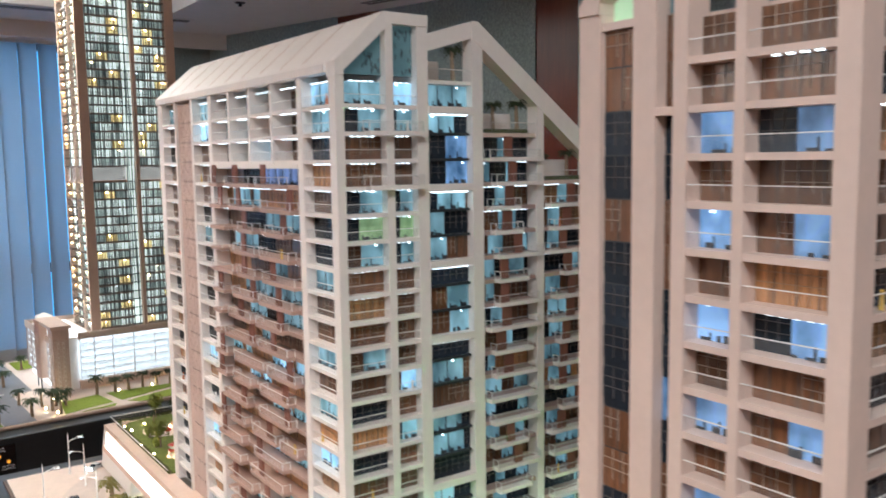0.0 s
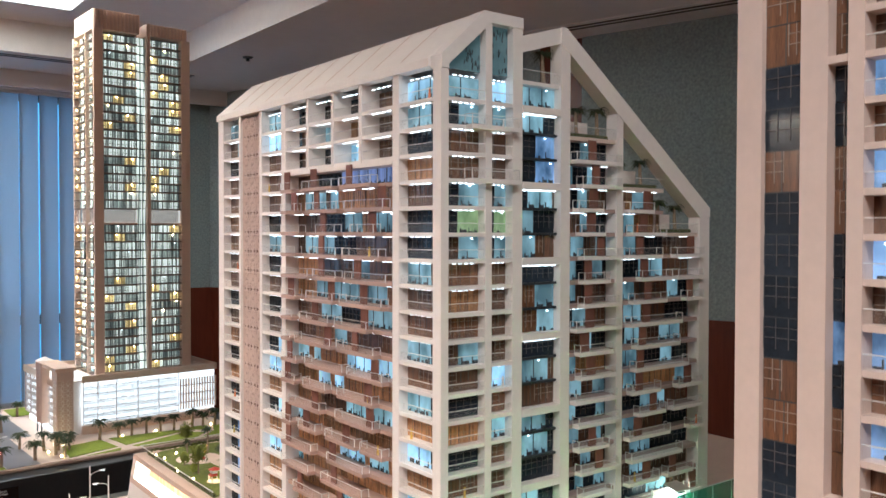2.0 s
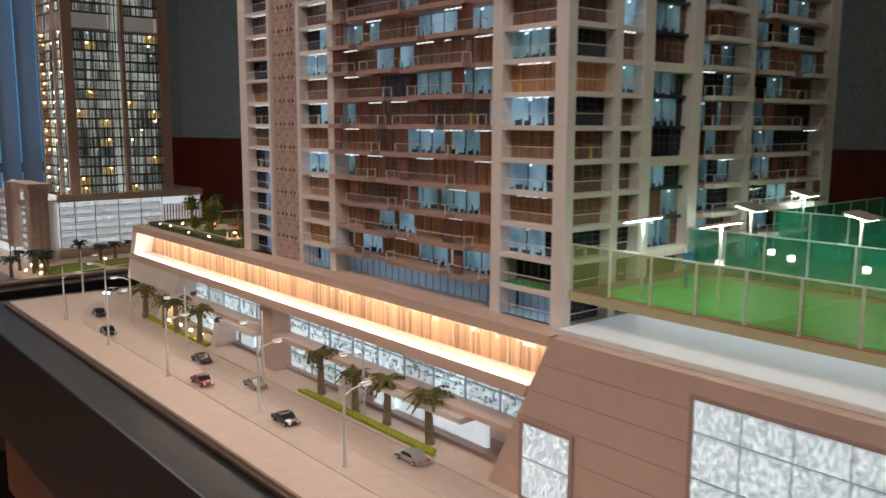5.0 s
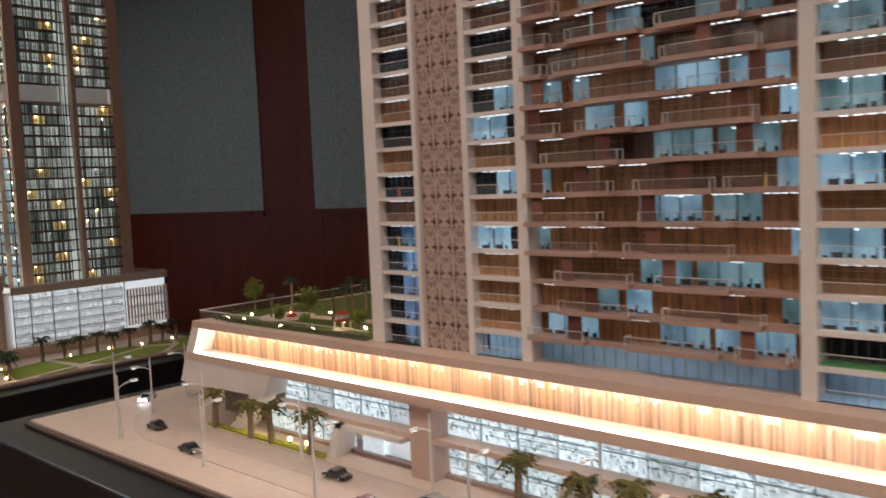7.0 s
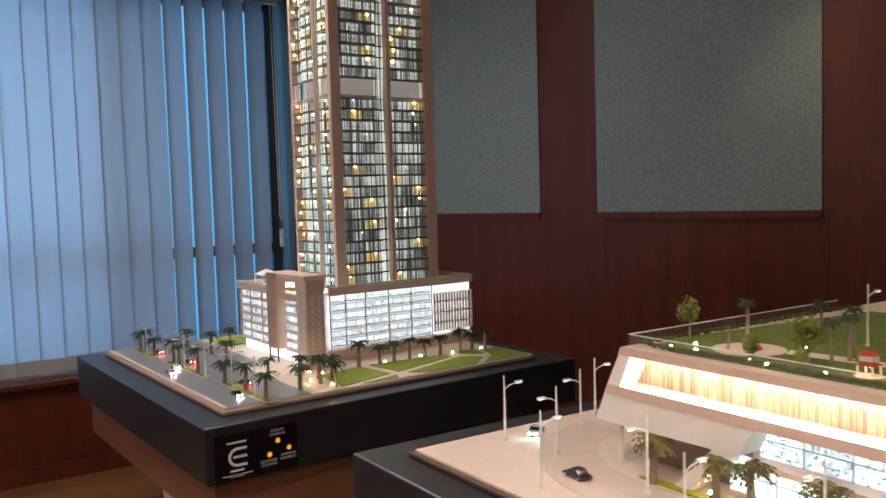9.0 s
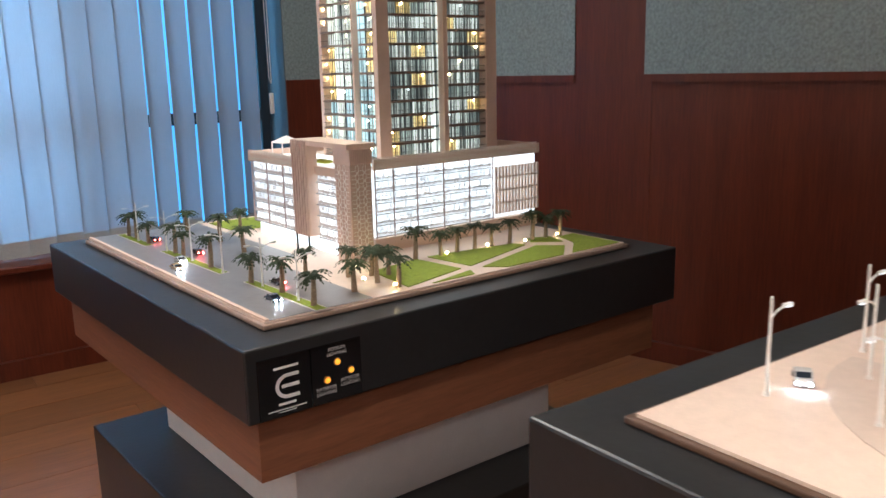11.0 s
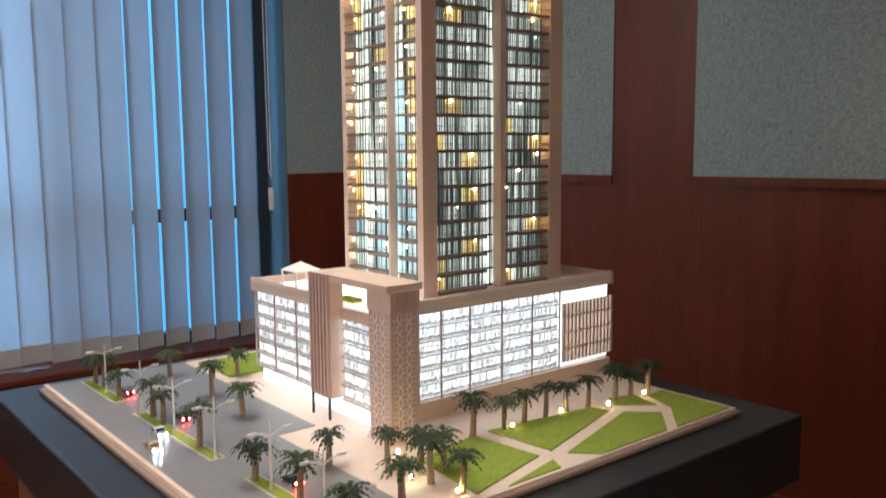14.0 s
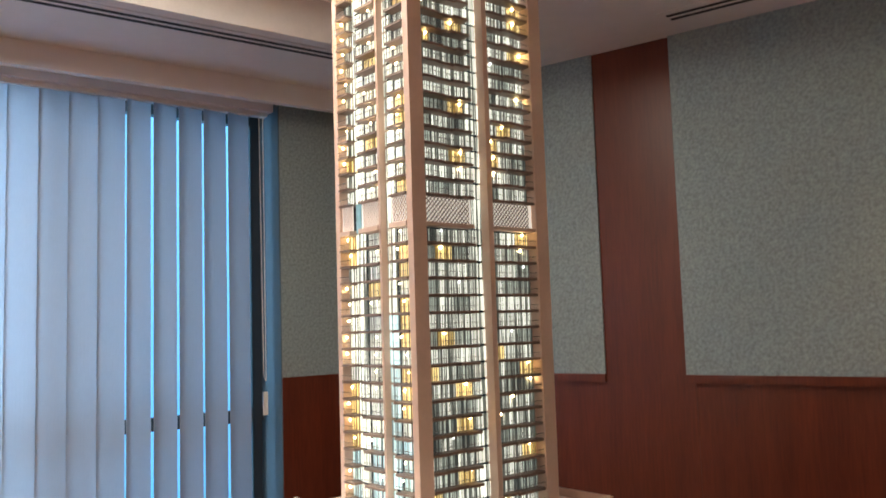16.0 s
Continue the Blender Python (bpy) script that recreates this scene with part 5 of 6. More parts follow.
part("diagonal_frame", Solid().prism([(1.609, 1.9282), (1.609, 1.937), (1.539, 2.0005), (1.5146, 2.0005), (1.5146, 1.988), (1.530, 1.988), (1.586, 1.937), (1.586, 1.9282)], "x", 1.2555, 1.282), BLUSH, RES2, "white diagonal roof frame")
part("gable_glass", Solid().prism([(1.5526, 1.922), (1.5858, 1.922), (1.5858, 1.937), (1.5526, 1.965)], "x", 1.272, 1.274), material("green_lit_glass", (0.5, 0.7, 0.45), 0.3, emit=(0.6, 0.85, 0.55), power=0.32), RES2, "pale green lit gable glazing")
part("gable_glass", Solid().box(1.272, 1.274, 1.5146, 1.5298, 1.922, 1.985), GABLEGLASS, RES2, "dim teal gable glazing")
part("lintel", fbox("W2", 1.5526, 1.5858, 0.002, 0.02, 1.915, 1.921), BLUSH, RES2)
for k in range(STOREYS):
    z = BASE + k * H
    band = k in (5, 6, 10, 11, 16, 19, 20)
    glazing("W2", 1.5525, 1.586, z, z + H - 0.0012, 0.006, RES2, DARKCURT if band else DARKPANE)
    part("slab", fbox("W2", 1.5525, 1.586, 0.0062, 0.022, z - 0.0012, z), MULLION, RES2)
    glazing("W2", 1.5145, 1.530, z, z + H - 0.0005, 0.012, RES2, DARKCURT if k in (4, 5, 9, 10, 15, 16, 19, 20) else ROOMDEEP if k in (7, 12) else DARKPANE)
    mode = "b" if k % 2 or k > 18 else "L" if k > 9 else "D"
    for u0, u1 in ((1.463, 1.502), (1.392, 1.4545)):
        regular_bay("W2", u0, u1, k, RES2, rnd, "h" if mode == "L" and u0 < 1.4 else mode, 0.020, 0.1, BLUSH)
    regular_bay("S2", 1.2825, 1.345, k, RES2, rnd, "bd"[k % 2], 0.018, 0.2, BLUSH)
    regular_bay("S2", 1.360, 1.425, k, RES2, rnd, "db"[k % 2], 0.018, 0.2, BLUSH)
    if k in (9, 19):
        part("beam", fbox("W2", 1.5145, 1.530, -0.001, 0.012, z - 0.006, z), BLUSH, RES2)
for u0, u1 in ((1.345, 1.360), (1.425, 1.440)):
    part("column", fbox("S2", u0, u1, 0.0, 0.02, BASE, 2.0), BLUSH, RES2)
part("core", Solid().box(1.283, 1.75, 1.398, 1.603, BASE, 1.914), GLASSDARK, RES2)
part("roof_plate", box(1.283, 1.75, 1.398, 1.603, 1.9142, 1.920), BLUSH, RES2, "flat white roof")
part("back_wall", box(1.7502, 1.762, 1.380, 1.606, BASE, 1.94), BLUSH, RES2)
part("side_wall", Solid().box(1.440, 1.75, 1.380, 1.3975, BASE, 1.99), BLUSH, RES2)
part("side_wall", Solid().box(1.2825, 1.75, 1.6035, 1.609, BASE, 1.925), BLUSH, RES2)

# ---- sports deck between the blocks ----
CD = 1.246
COURT = thing("sports_deck_model", pose(0, 0, 0), "model sports deck with green courts and glass fences", "sports deck")
part("deck", box(1.262, 1.98, 1.632, 2.0205, CD - 0.010, CD - 0.001), material("deck_edge", (0.55, 0.50, 0.30), 0.5), COURT, "pale deck slab")
part("court_surface", box(1.263, 1.463, 1.634, 2.020, CD - 0.0008, CD), material("red_court_border", (0.35, 0.13, 0.11), 0.6), COURT, "dull red court border")
part("court", box(1.270, 1.438, 1.66, 1.992, CD + 0.0002, CD + 0.0008), GREEN_TURF, COURT, "bright green playing court")
LINES = Solid()
for x0, x1, y0, y1 in ((1.29, 1.430, 1.82, 1.8215), (1.29, 1.2915, 1.668, 1.983), (1.4285, 1.430, 1.668, 1.983), (1.29, 1.430, 1.668, 1.6695), (1.29, 1.430, 1.9815, 1.983), (1.335, 1.385, 1.93, 1.9312), (1.335, 1.3362, 1.93, 1.9815), (1.3838, 1.385, 1.93, 1.9815)):
    LINES.box(x0, x1, y0, y1, CD + 0.0009, CD + 0.0012)
part("court_line", LINES, material("court_line_paint", (0.55, 0.75, 0.55), 0.5), COURT)
part("turf", box(1.464, 1.655, 1.634, 2.020, CD - 0.0008, CD + 0.001), GRASS, COURT, "green turf")
part("court", box(1.6555, 1.97, 1.634, 2.020, CD - 0.0008, CD + 0.001), GREEN_TURF, COURT, "bright green playing court")
GREENGLASS = material("green_tinted_screen", (0.05, 0.42, 0.28), 0.15, alpha=0.5)
LIMEGLASS = material("lime_tinted_screen", (0.34, 0.50, 0.12), 0.12, alpha=0.30)
for x, h, gm, y0, n in ((1.266, 0.046, LIMEGLASS, 1.636, 8), (1.464, 0.048, GREENGLASS, 1.636, 8), (1.655, 0.056, GREENGLASS, 1.636, 8)):
    for i in range(n):
        y = y0 + i * 0.048
        part("fence_panel", box(x, x + 0.0008, y + 0.0008, y + 0.0472, CD, CD + h), gm, COURT, "tinted acrylic fence panel")
        part("fence_post", box(x - 0.0008, x + 0.0012, y - 0.0008, y + 0.0008, CD, CD + h), POLE, COURT)
    part("fence_post", box(x - 0.0008, x + 0.0012, y0 + n * 0.048 - 0.0008, y0 + n * 0.048 + 0.0008, CD, CD + h), POLE, COURT)
    part("fence_rail", box(x - 0.0006, x + 0.0012, y0, y0 + n * 0.048 + 0.0008, CD + h, CD + h + 0.0014), POLE, COURT)
for i in range(6):
    x = 1.657 + i * 0.052
    part("fence_panel", box(x + 0.0008, x + 0.0512, 2.0185, 2.0193, CD + 0.0012, CD + 0.056), GREENGLASS, COURT)
    part("fence_post", box(x + 0.0512, x + 0.0524, 2.018, 2.0198, CD + 0.0012, CD + 0.056), POLE, COURT)
part("fence_rail", box(1.657, 1.969, 2.0178, 2.0198, CD + 0.056, CD + 0.0574), POLE, COURT)
for i in range(8):
    y = 1.636 + i * 0.048
    part("fence_panel", box(1.968, 1.9688, y + 0.0008, y + 0.0472, CD + 0.0012, CD + 0.056), GREENGLASS, COURT)
# Floor given its own glow, in place of light reaching it under the deck.
part("terrace_floor", box(1.238, 1.40, 1.634, 2.018, BASE + 0.0003, BASE + 0.0022), material("self_glowing_terrace_floor", (0.85, 0.87, 0.9), 0.25, emit=(0.8, 0.88, 1.0), power=0.5), COURT, "white terrace floor under the deck with added glow")
part("terrace_edge", box(1.234, 1.2375, 1.634, 2.018, BASE + 0.0003, BASE + 0.005), POLE, COURT)
# Glowing block added to throw light on the terrace floor.
part("glow_level", box(1.38, 1.60, 1.64, 2.02, BASE + 0.0023, CD - 0.015), material("floor_glow_white", (0.85, 0.85, 0.88), 0.5, emit=(0.75, 0.85, 1.0), power=1.3), COURT, "white level under the deck, glowing to light the floor")
for y in (1.68, 1.95):
    part("hoop_post", Solid().box(1.361, 1.3635, y, y + 0.0025, CD, CD + 0.03).box(1.354, 1.371, y - 0.001, y, CD + 0.026, CD + 0.038), material("blue_hoop_post", (0.05, 0.2, 0.4), 0.4), COURT, "blue basketball hoop post")
FLOOD = thing("floodlight", pose(1.284, 1.948, CD), "white sports floodlight with a broad tilted head on a slim pole", "floodlight", "sports deck floodlights")
part("pole", Solid().tube((0, 0, 0), (0, 0, 0.076), 0.0018, 0.0013, 7), POLE, FLOOD)
part("head", Solid().prism([(-0.013, 0.0795), (0.014, 0.0735), (0.0145, 0.0755), (-0.0125, 0.0815)], "x", -0.016, 0.016), material("taupe_lamp_housing", (0.42, 0.36, 0.33), 0.5), FLOOD, "taupe lamp housing", False, 0.0006)
part("lamp", Solid().prism([(-0.011, 0.0782), (0.012, 0.0731), (0.0121, 0.0737), (-0.0109, 0.0788)], "x", -0.014, 0.014), material("flood_lamp", (1, 1, 1), 0.4, emit=(0.85, 1.0, 0.85), power=62), FLOOD, "bright lamp")
for x, y, r in ((1.300, 1.875, 0), (1.30, 1.70, 0), (1.469, 1.945, 180), (1.476, 1.83, 180), (1.472, 1.70, 180), (1.70, 2.005, 180)):
    copy_thing(FLOOD, pose(x, y, CD + 0.0008, 0, 0, r))

LANTERN = thing("garden_lantern", pose(1.50, 2.0, CD + 0.001), "tiny glowing white garden lantern on the turf", "garden light", "sports deck lanterns")
part("base", box(-0.004, 0.004, -0.004, 0.004, 0.0, 0.0012), POLE, LANTERN)
part("globe", box(-0.0035, 0.0035, -0.0035, 0.0035, 0.0013, 0.0085), material("lantern_glow", (1, 1, 1), 0.4, emit=(1.0, 0.97, 0.9), power=25), LANTERN, "glowing white block", False, 0.001)
for x, y in ((1.60, 1.965), (1.588, 1.870), (1.63, 2.008)):
    copy_thing(LANTERN, pose(x, y, CD + 0.001))

# ---- palms, trees, lamps and cars ----
def palm(m, height, seed, label, group, crown_r=0.036, leaf=None, stout=1.0):
    r = random.Random(seed)
    p = thing("palm_tree", m, label, "tree", group)
    t = Solid()
    n = 6
    for i in range(n):
        a, b = i / n, (i + 1) / n
        t.tube((0.002 * math.sin(a * 2), 0, height * 0.72 * a), (0.002 * math.sin(b * 2), 0, height * 0.72 * b + 0.0006), stout * (0.0064 - 0.0018 * a), stout * (0.0057 - 0.0018 * b), 7)
    part("trunk", t, TRUNK, p)
    c = Solid()
    z0 = height * 0.72
    for i in range(34):
        a = i * 2.39996 + r.uniform(-0.2, 0.2)
        up = r.uniform(-0.1, 1.1)
        ln = crown_r * r.uniform(0.8, 1.15)
        prev = None
        side = Vector((-math.sin(a), math.cos(a), 0))
        for k in range(6):
            s = k / 5
            rad = ln * (s - 0.12 * s * s * (1 - up))
            z = z0 + ln * (up * s - (0.55 + 0.5 * up) * s * s) + height * 0.02
            q = Vector((rad * math.cos(a), rad * math.sin(a), z))
            w = stout * 0.0052 * math.sin(math.pi * min(0.97, 0.15 + 0.85 * s)) + 0.0006
            cur = (q + side * w - Vector((0, 0, w * 0.5)), q, q - side * w - Vector((0, 0, w * 0.5)))
            if prev:
                for e in (0, 2):
                    mid = prev[e] * 0.45 + cur[e] * 0.55
                    c.poly([prev[1], cur[1], mid * 0.75 + cur[e] * 0.25])
                    c.poly([prev[1], (prev[1] + cur[1]) / 2, prev[e] * 0.6 + cur[e] * 0.4])
            prev = cur
    c.ball((0, 0, z0), 0.0055 * stout, 4, 7)
    part("crown", c, leaf or LEAF, p)
    return p


PALM_LABEL = "dark green model palm tree with a rough trunk"
PA = palm(T2 @ pose(0.201, 0.113, ZG), 0.082, 1, PALM_LABEL, "palms round the tower model")
PB = palm(T2 @ pose(0.202, 0.240, ZG), 0.090, 2, PALM_LABEL, "palms round the tower model")
PC = palm(T2 @ pose(0.191, 0.357, ZG), 0.076, 3, PALM_LABEL, "palms round the tower model")
SPOTS = [(0.309, 0.335), (0.187, 0.554), (0.318, 0.655), (0.185, 0.712), (0.187, 0.765), (0.180, 0.935), (0.176, 1.075), (0.182, 1.03), (0.321, 1.02), (0.438, 0.925),
         (0.328, 0.815), (0.315, 0.147), (0.403, 0.118), (0.39, 0.175), (0.415, 0.235), (0.444, 0.211), (0.577, 0.292), (0.643, 0.279), (0.694, 0.282), (0.750, 0.281), (0.807, 0.281), (0.855, 0.268), (0.927, 0.261), (0.970, 0.255), (1.020, 0.253), (0.372, 0.26)]
for i, (a, b) in enumerate(SPOTS):
    src = (PA, PB, PC)[i % 3]
    copy_thing(src, T2 @ pose(a, b, ZG, 0, 0, rng.uniform(0, 360)) @ Matrix.Scale(rng.uniform(0.88, 1.06), 4))
LIT_PALM = "yellow-green model palm tree lit from below"
Q1 = palm(pose(1.214, 3.085, ZS), 0.080, 5, LIT_PALM, "palms along the mall", 0.034, LITLEAF)
for x, y in ((1.213, 2.980), (1.217, 2.931), (1.218, 2.836), (1.236, 2.459), (1.230, 2.364), (1.235, 2.30), (1.238, 2.214), (1.44, 3.28)):
    copy_thing(Q1, pose(x, y, ZS, 0, 0, rng.uniform(0, 360)) @ Matrix.Scale(rng.uniform(0.9, 1.05), 4))

# uplights
def uplight(m, power_mat, group):
    u = thing("garden_uplight", m, "tiny glowing warm garden uplight", "garden light", group)
    part("can", Solid().tube((0, 0, 0), (0, 0, 0.003), 0.003, 0.0034, 8), MULLION, u)
    part("lens", Solid().ball((0, 0, 0.0046), 0.0035, 5, 8), power_mat, u)
    return u


UPWARM = material("uplight_glow", (1, 0.85, 0.5), 0.4, emit=(1.0, 0.74, 0.32), power=85)
U1 = uplight(T2 @ pose(0.372, 0.20, ZG + 0.0035), UPWARM, "garden uplights")
for a, b in ((0.392, 0.115), (0.44, 0.262), (0.655, 0.272), (0.785, 0.274), (0.885, 0.243), (1.0, 0.245), (0.42, 0.30)):
    copy_thing(U1, T2 @ pose(a, b, ZG + 0.0035))
for x, y in ((1.228, 3.04), (1.228, 3.00), (1.229, 2.95), (1.229, 2.90), (1.232, 2.86)):
    copy_thing(U1, pose(x, y, ZS + 0.004))
for x, y in ((1.252, 3.085), (1.295, 3.078), (1.258, 3.048), (1.338, 3.024), (1.250, 2.957), (1.246, 2.930), (1.252, 2.858), (1.375, 2.961), (1.30, 2.79), (1.35, 2.79)):
    copy_thing(U1, pose(x, y, DECK + 0.003) @ Matrix.Scale(0.62, 4))


def street_lamp(m, h, arms, label, group, lit=False):
    s = thing("street_lamp", m, label, "street lamp", group)
    part("mast", Solid().tube((0, 0, 0), (0, 0, h), 0.0023, 0.0013, 7).tube((0, 0, 0), (0, 0, 0.004), 0.004, 0.003, 8), POLE, s)
    for d in arms:
        a = Solid()
        z = h * 0.78
        pts = [(0, z), (0.010, z + 0.006), (0.024, z + 0.009)]
        for p, q in zip(pts[:-1], pts[1:]):
            a.tube((d * p[0], 0, p[1]), (d * q[0], 0, q[1]), 0.0011, 0.0009, 5)
        arm = part("arm", a, POLE, s)
        part("lamp_head", Solid().box(d * 0.029 - 0.007, d * 0.029 + 0.007, -0.0022, 0.0022, z + 0.0085, z + 0.0112), POLE, arm)
        part("lens", Solid().box(d * 0.030 - 0.0045, d * 0.030 + 0.0045, -0.0016, 0.0016, z + 0.0075, z + 0.0084), LEDWHITE if lit else POLE, arm)
    return s


DL = street_lamp(T2 @ pose(0.196, 0.163, ZG), 0.105, (-1, 1), "white double-arm model street lamp", "median street lamps")
for a, b in ((0.195, 0.312), (0.185, 0.485), (0.182, 0.65), (0.178, 0.80), (0.172, 0.99)):
    copy_thing(DL, T2 @ pose(a, b, ZG))
SL = street_lamp(pose(1.086, 3.165, ZS), 0.106, (1,), "white single-arm model street lamp", "street lamps along the mall", True)
for x, y, r in ((1.091, 2.925, 0), (1.099, 2.68, 0), (1.133, 2.45, 0), (1.12, 2.22, 0), (1.181, 3.368, 0), (1.195, 3.258, 180), (1.179, 3.062, 180), (1.187, 2.818, 180), (1.205, 2.575, 180), (1.305, 3.325, 180), (1.385, 3.375, 0), (1.225, 2.337, 180)):
    copy_thing(SL, pose(x, y, ZS, 0, 0, r))

# model cars
def car(m, paint, label, head, tail):
    c = thing("model_car", m, label, "car", "model cars")
    L, W, Hh = 0.046, 0.018, 0.0135
    prof = [(-0.5, 0.16), (-0.49, 0.52), (-0.30, 0.62), (-0.17, 1.0), (0.10, 1.0), (0.26, 0.60), (0.46, 0.48), (0.5, 0.22), (0.48, 0.14)]
    body = Solid()
    body.prism([(x * L, z * Hh) for x, z in prof], "y", -W * 0.5, W * 0.5)
    part("body", body, paint, c, "", False, 0.0016)
    part("glass", Solid().prism([(x * L, z * Hh) for x, z in ((-0.27, 0.63), (-0.165, 0.94), (0.095, 0.94), (0.22, 0.63))], "y", -W * 0.503, W * 0.503), GLASSDARK, c)
    part("windscreen", Solid().prism([(0.125 * L, 0.96 * Hh), (0.255 * L, 0.625 * Hh), (0.262 * L, 0.64 * Hh), (0.132 * L, 0.975 * Hh)], "y", -W * 0.43, W * 0.43), GLASSDARK, c)
    for x in (-0.30, 0.31):
        for y in (-0.46, 0.46):
            wl = part("wheel", Solid().tube((x * L, y * W - 0.0016, 0.0032), (x * L, y * W + 0.0016, 0.0032), 0.0032, 0.0032, 10), MULLION, c)
            part("rim", Solid().tube((x * L, y * W - 0.0019, 0.0032), (x * L, y * W + 0.0019, 0.0032), 0.0018, 0.0018, 8), POLE, wl)
    for y in (-0.33, 0.33):
        part("headlight", Solid().ball((0.475 * L, y * W, 0.005), 0.0019, 4, 6), HEADLAMP if head else POLE, c)
        part("tail_light", Solid().ball((-0.475 * L, y * W, 0.0062), 0.0018, 4, 6), TAILLAMP if tail else FINRED, c)
    return c


HEADLAMP = material("headlamp_glow", (1, 1, 1), 0.4, emit=(0.75, 0.87, 1.0), power=260)
TAILLAMP = material("tail_lamp_glow", (1, 0.1, 0.1), 0.4, emit=(1.0, 0.05, 0.04), power=220)
FINRED = material("red_lens", (0.4, 0.02, 0.02), 0.3)


def paint(name, c):
    return material(name, c, 0.25, 0.2, vary=0.03, coat=0.8)


P_BLACK, P_RED, P_SILVER, P_WHITE, P_YELLOW, P_BLUE = paint("black_paint", (0.015, 0.013, 0.013)), paint("red_paint", (0.22, 0.015, 0.015)), paint("silver_paint", (0.45, 0.44, 0.43)), paint("white_paint", (0.75, 0.75, 0.75)), paint("yellow_paint", (0.60, 0.40, 0.22)), paint("dark_blue_paint", (0.02, 0.03, 0.07))
for a, b, rot, p, lab, hd, tl in ((0.203, 0.955, 90, P_BLUE, "dark blue model car with red tail lights lit", False, True), (0.157, 0.66, -92, P_WHITE, "white model car with headlights on", True, False), (0.121, 0.592, -90, P_YELLOW, "sand yellow model car with headlights on", True, False), (0.222, 0.715, 90, P_BLACK, "black model car with red tail lights lit", False, True), (0.230, 0.312, 90, P_BLACK, "black model car with red tail lights lit", False, True), (0.160, 0.198, -90, P_BLUE, "dark blue model car with headlights on", True, False)):
    car(T2 @ pose(a, b, ZG + 0.0012, 0, 0, rot), p, lab, hd, tl)
for x, y, rot, p, lab, hd, tl in ((1.150, 3.165, 86, P_BLACK, "black model car with red tail lights on the road", False, False), (1.114, 3.0, -92, P_BLACK, "glossy black model car on the road", False, False), (1.171, 2.722, 90, P_BLACK, "black and red model car on the road", False, False), (1.123, 2.610, -90, P_RED, "dark red model car on the road", False, False), (1.177, 2.547, 88, P_SILVER, "silver model car on the road", False, False), (1.138, 2.388, -90, P_BLACK, "black model car on the road", False, False), (1.188, 2.185, 90, P_SILVER, "silver model car on the road", False, False), (1.243, 3.365, 215, P_WHITE, "pale model car with bluish headlights on", True, False)):
    car(pose(x, y, ZS + 0.0010, 0, 0, rot), p, lab, hd, tl)

# roof garden
GARDEN = thing("roof_garden_model", pose(0, 0, 0), "model roof garden with lawns, play area and glass balustrade", "roof garden")
part("lawn", Solid().prism([(1.245, 2.735), (1.75, 2.735), (1.75, 3.09), (1.33, 3.135), (1.27, 3.12), (1.245, 3.08)], "z", DECK, DECK + 0.003), material("olive_roof_turf", (0.13, 0.16, 0.025), 0.9, vary=0.55, scale=120, bump=0.002), GARDEN, "dark olive turf")
part("play_area", Solid().tube((1.322, 3.012, DECK + 0.0031), (1.322, 3.012, DECK + 0.0036), 0.048, 0.048, 28), PAVING, GARDEN, "round beige play area")
part("path", Solid().prism([(1.35, 2.735), (1.38, 2.735), (1.355, 2.972), (1.33, 2.962)], "z", DECK + 0.0031, DECK + 0.0036), PAVING, GARDEN)
s = part("balustrade", Solid().box(1.2365, 1.2372, 2.716, 3.148, DECK, DECK + 0.016).box(1.2372, 1.75, 3.1470, 3.1477, DECK, DECK + 0.016), CLEAR, GARDEN, "clear glass balustrade")
part("handrail", Solid().box(1.2362, 1.2376, 2.716, 3.1484, DECK + 0.016, DECK + 0.0174).box(1.2376, 1.75, 3.1468, 3.1482, DECK + 0.016, DECK + 0.0174), POLE, s)
hedge = Solid()
for i in range(420):
    t = i / 420
    x, y = (1.247 + rng.uniform(-0.003, 0.003), 2.73 + t * 2 * 0.39) if t < 0.5 else (1.25 + (t - 0.5) * 1.0, 3.135 + rng.uniform(-0.004, 0.004))
    hedge.ball((x, y, DECK + 0.004 + rng.uniform(0, 0.0025)), rng.uniform(0.002, 0.0036), 3, 5)
part("hedge", hedge, HEDGE, GARDEN, "low olive hedge")["kind"] = "stuff"


def tree(m, h, r0, seed, label):
    r = random.Random(seed)
    t = thing("model_tree", m, label, "tree", "roof garden trees")
    s = Solid().tube((0, 0, 0), (0, 0, h * 0.55), 0.0018, 0.0012, 6)
    for i in range(5):
        a = i * 1.3
        s.tube((0, 0, h * (0.35 + 0.04 * i)), (r0 * 0.5 * math.cos(a), r0 * 0.5 * math.sin(a), h * (0.6 + 0.05 * i)), 0.001, 0.0005, 4)
    part("trunk", s, TRUNK, t)
    c = Solid()
    for i in range(900):
        a, b = r.uniform(0, math.tau), math.acos(r.uniform(-1, 1))
        q = r0 * r.uniform(0.35, 1.0) * (0.85 + 0.3 * math.sin(3 * a + seed))
        p = Vector((q * math.sin(b) * math.cos(a), q * math.sin(b) * math.sin(a), h * 0.7 + 1.15 * q * math.cos(b)))
        u = Vector((r.uniform(-1, 1), r.uniform(-1, 1), r.uniform(-1, 1))).normalized()
        w = u.orthogonal().normalized()
        k = r.uniform(0.0016, 0.003)
        c.poly([p - u * k, p + w * k * 0.7, p + u * k, p - w * k * 0.7])
    part("crown", c, SHRUB, t)
    return t


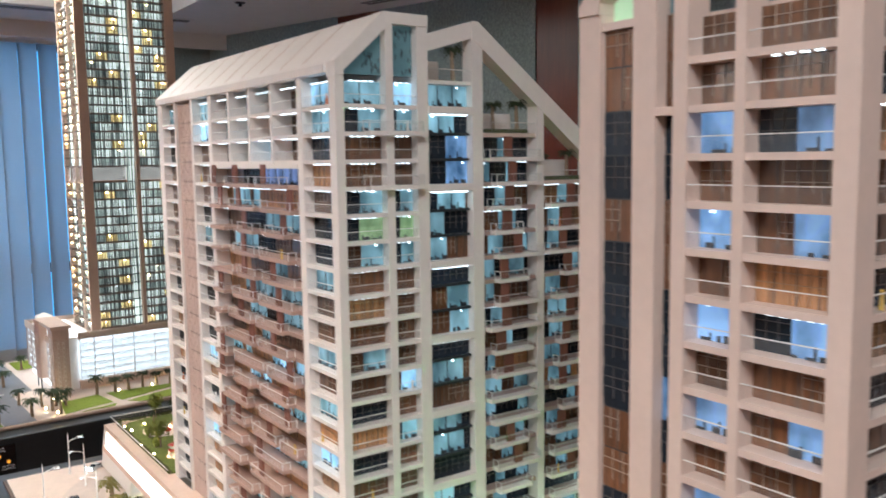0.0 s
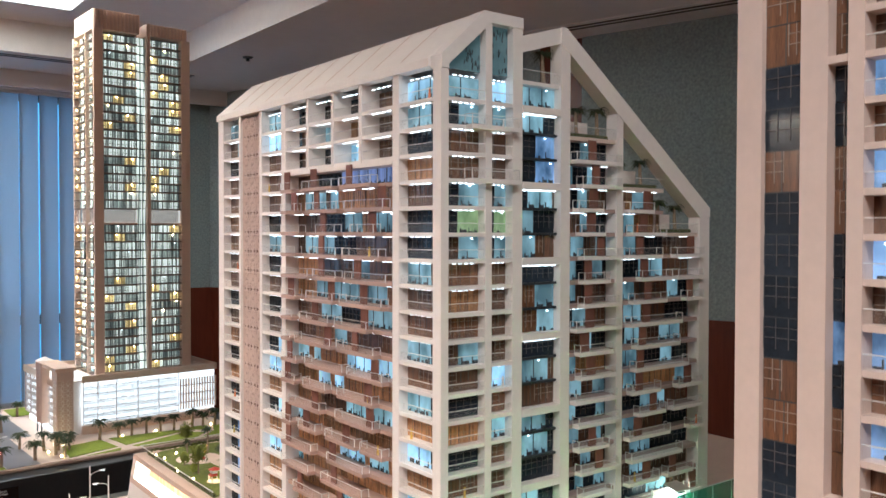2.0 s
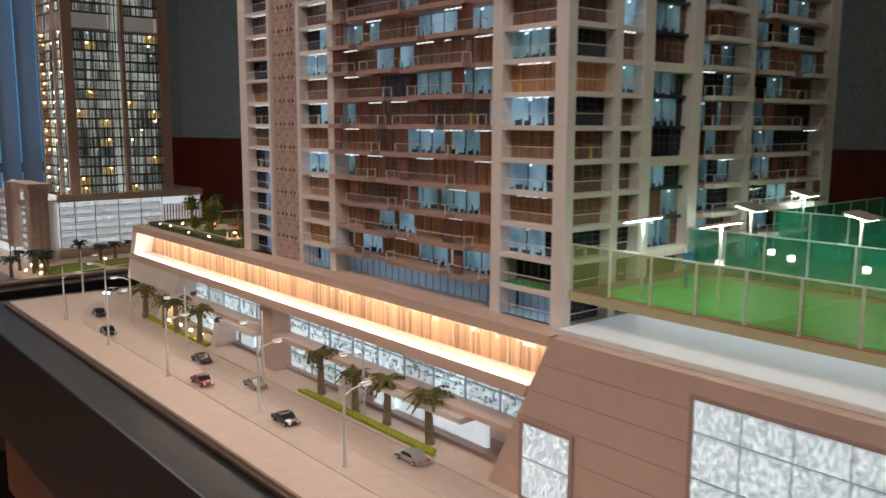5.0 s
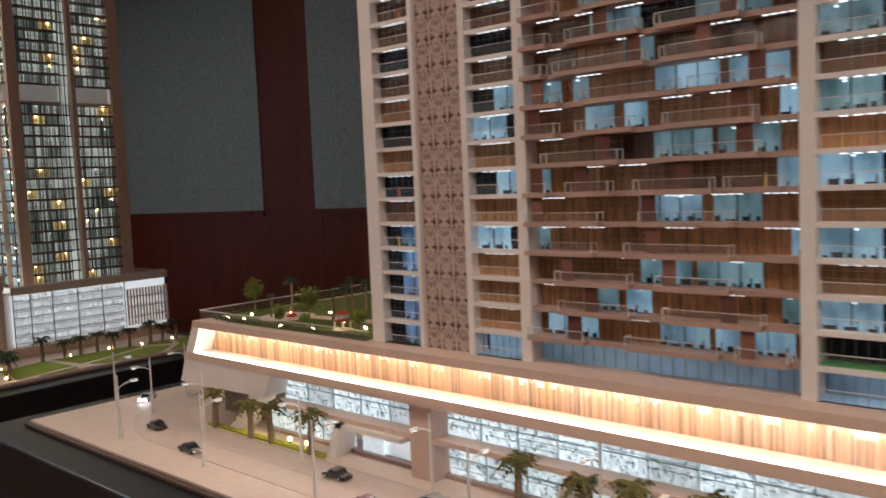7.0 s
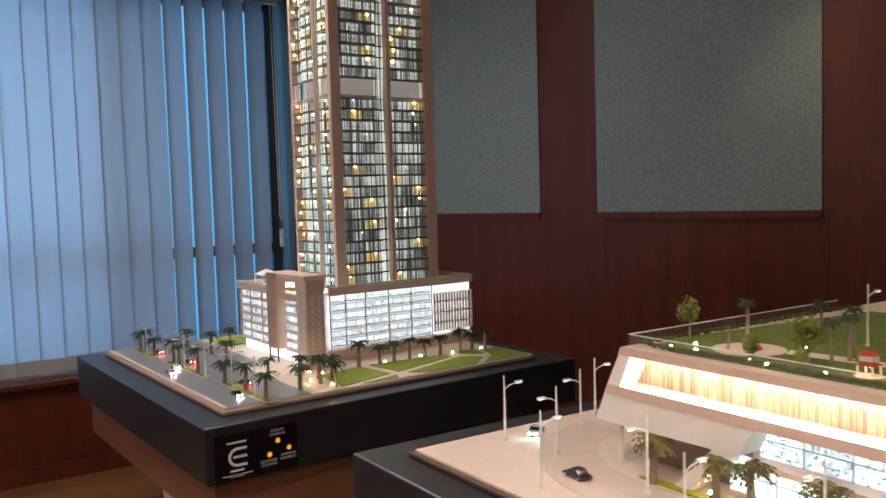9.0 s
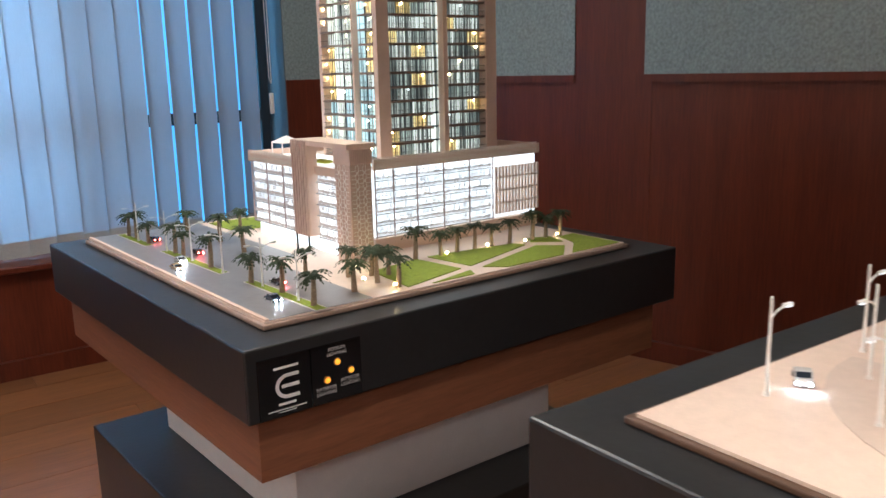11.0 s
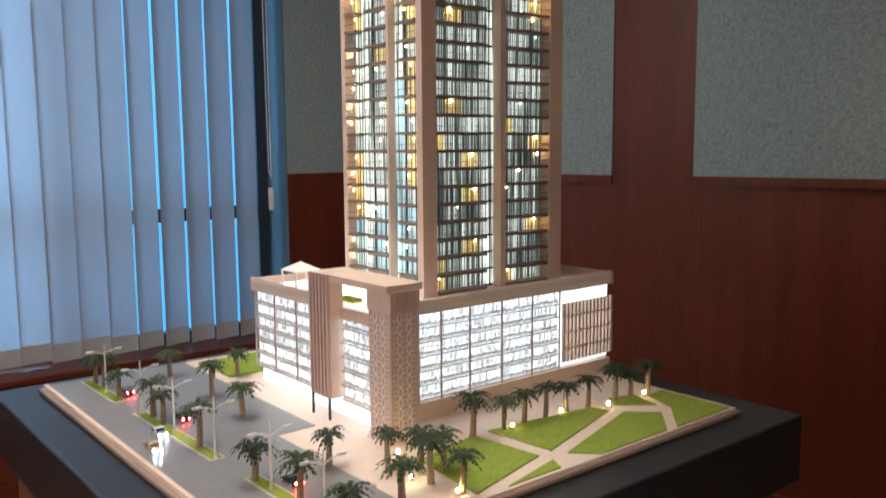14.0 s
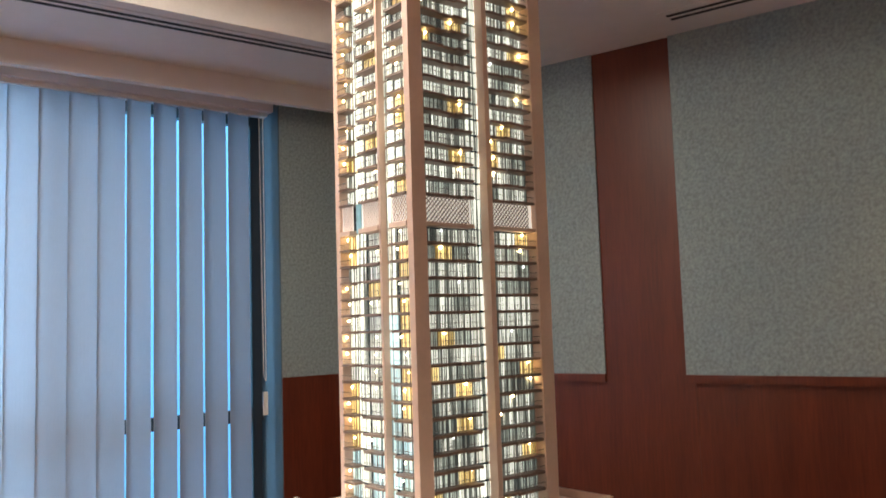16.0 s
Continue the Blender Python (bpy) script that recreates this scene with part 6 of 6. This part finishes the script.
for i, (x, y, h, r0) in enumerate(((1.334, 3.122, 0.056, 0.018), (1.278, 2.897, 0.062, 0.021), (1.278, 2.978, 0.024, 0.011), (1.29, 2.795, 0.03, 0.011), (1.47, 2.86, 0.06, 0.016), (1.40, 2.80, 0.05, 0.014), (1.33, 2.86, 0.02, 0.009), (1.27, 2.90, 0.018, 0.008))):
    tree(pose(x, y, DECK + 0.003), h, r0, 20 + i, "small bright olive-green model tree")
GP = palm(pose(1.352, 3.038, DECK + 0.003), 0.080, 9, "slender small model palm in the roof garden", "roof garden palms", 0.0165, LEAF, 0.5)
for x, y, k in ((1.302, 3.030, 0.66), (1.326, 2.897, 0.85), (1.345, 2.885, 0.95), (1.43, 2.93, 0.9), (1.45, 2.99, 0.9)):
    copy_thing(GP, pose(x, y, DECK + 0.003) @ Matrix.Scale(k, 4))
copy_thing(SL, pose(1.455, 2.925, DECK + 0.003) @ Matrix.Scale(0.78, 4))
for x, y in ((1.505, 2.008), (1.595, 1.880), (1.615, 1.975), (1.51, 1.72)):
    tree(pose(x, y, CD + 0.001), 0.022, 0.010, 40, "small round green model shrub on the turf")
KIOSK = thing("garden_kiosk", pose(1.285, 2.826, DECK + 0.003) @ Matrix.Scale(0.72, 4), "small white two-tier model kiosk with red roofs", "kiosk")
REDROOF = material("red_roof", (0.45, 0.05, 0.03), 0.5)
part("floor_disc", Solid().tube((0, 0, 0), (0, 0, 0.0008), 0.022, 0.022, 20), PAVING, KIOSK)
for x in (-0.012, 0.012):
    for y in (-0.012, 0.012):
        part("post", box(x - 0.0012, x + 0.0012, y - 0.0012, y + 0.0012, 0.0009, 0.018), POLE, KIOSK)
for z, r in ((0.018, 0.021), (0.034, 0.018)):
    part("roof", Solid().tube((0, 0, z), (0, 0, z + 0.007), r, 0.002, 4 if r > 0.02 else 8), REDROOF, KIOSK, "red pyramid roof")
part("upper_room", box(-0.0105, 0.0105, -0.0105, 0.0105, 0.0245, 0.0338), WHITE, KIOSK, "white upper room")
part("lamp", box(-0.004, 0.004, -0.004, 0.004, 0.0155, 0.0175), LEDWARM, KIOSK)
PLAY = thing("play_equipment", pose(1.315, 3.004, DECK + 0.0036), "red and orange model play equipment", "play equipment")
part("dome", Solid().ball((0.01, 0, 0), 0.010, 5, 12, 0.7), material("red_play_plastic", (0.5, 0.05, 0.03), 0.5), PLAY)
part("frame", Solid().box(0.030, 0.0315, 0.03, 0.036, 0, 0.008).box(0.030, 0.038, 0.032, 0.0335, 0.007, 0.008), material("orange_play_plastic", (0.5, 0.2, 0.04), 0.5), PLAY)
# terrace palms of the first block
TP = palm(pose(1.702, 2.048, BASE + 15 * H + 0.0002) @ Matrix.Scale(0.8, 4), 0.080, 12, "slender small model palm on a roof terrace", "roof terrace palms", 0.025, LEAF, 0.75)
for x, y, z, k in ((1.440, 2.034, EAVE, 0.88), (1.518, 2.046, BASE + 19 * H, 0.85), (1.562, 2.046, BASE + 19 * H, 0.9), (1.61, 2.048, BASE + 17 * H, 0.75), (1.660, 2.046, BASE + 17 * H, 0.85), (1.745, 2.046, BASE + 15 * H, 0.85)):
    copy_thing(TP, pose(x, y, z + 0.0002, 0, 0, 140 * k) @ Matrix.Scale(k, 4))
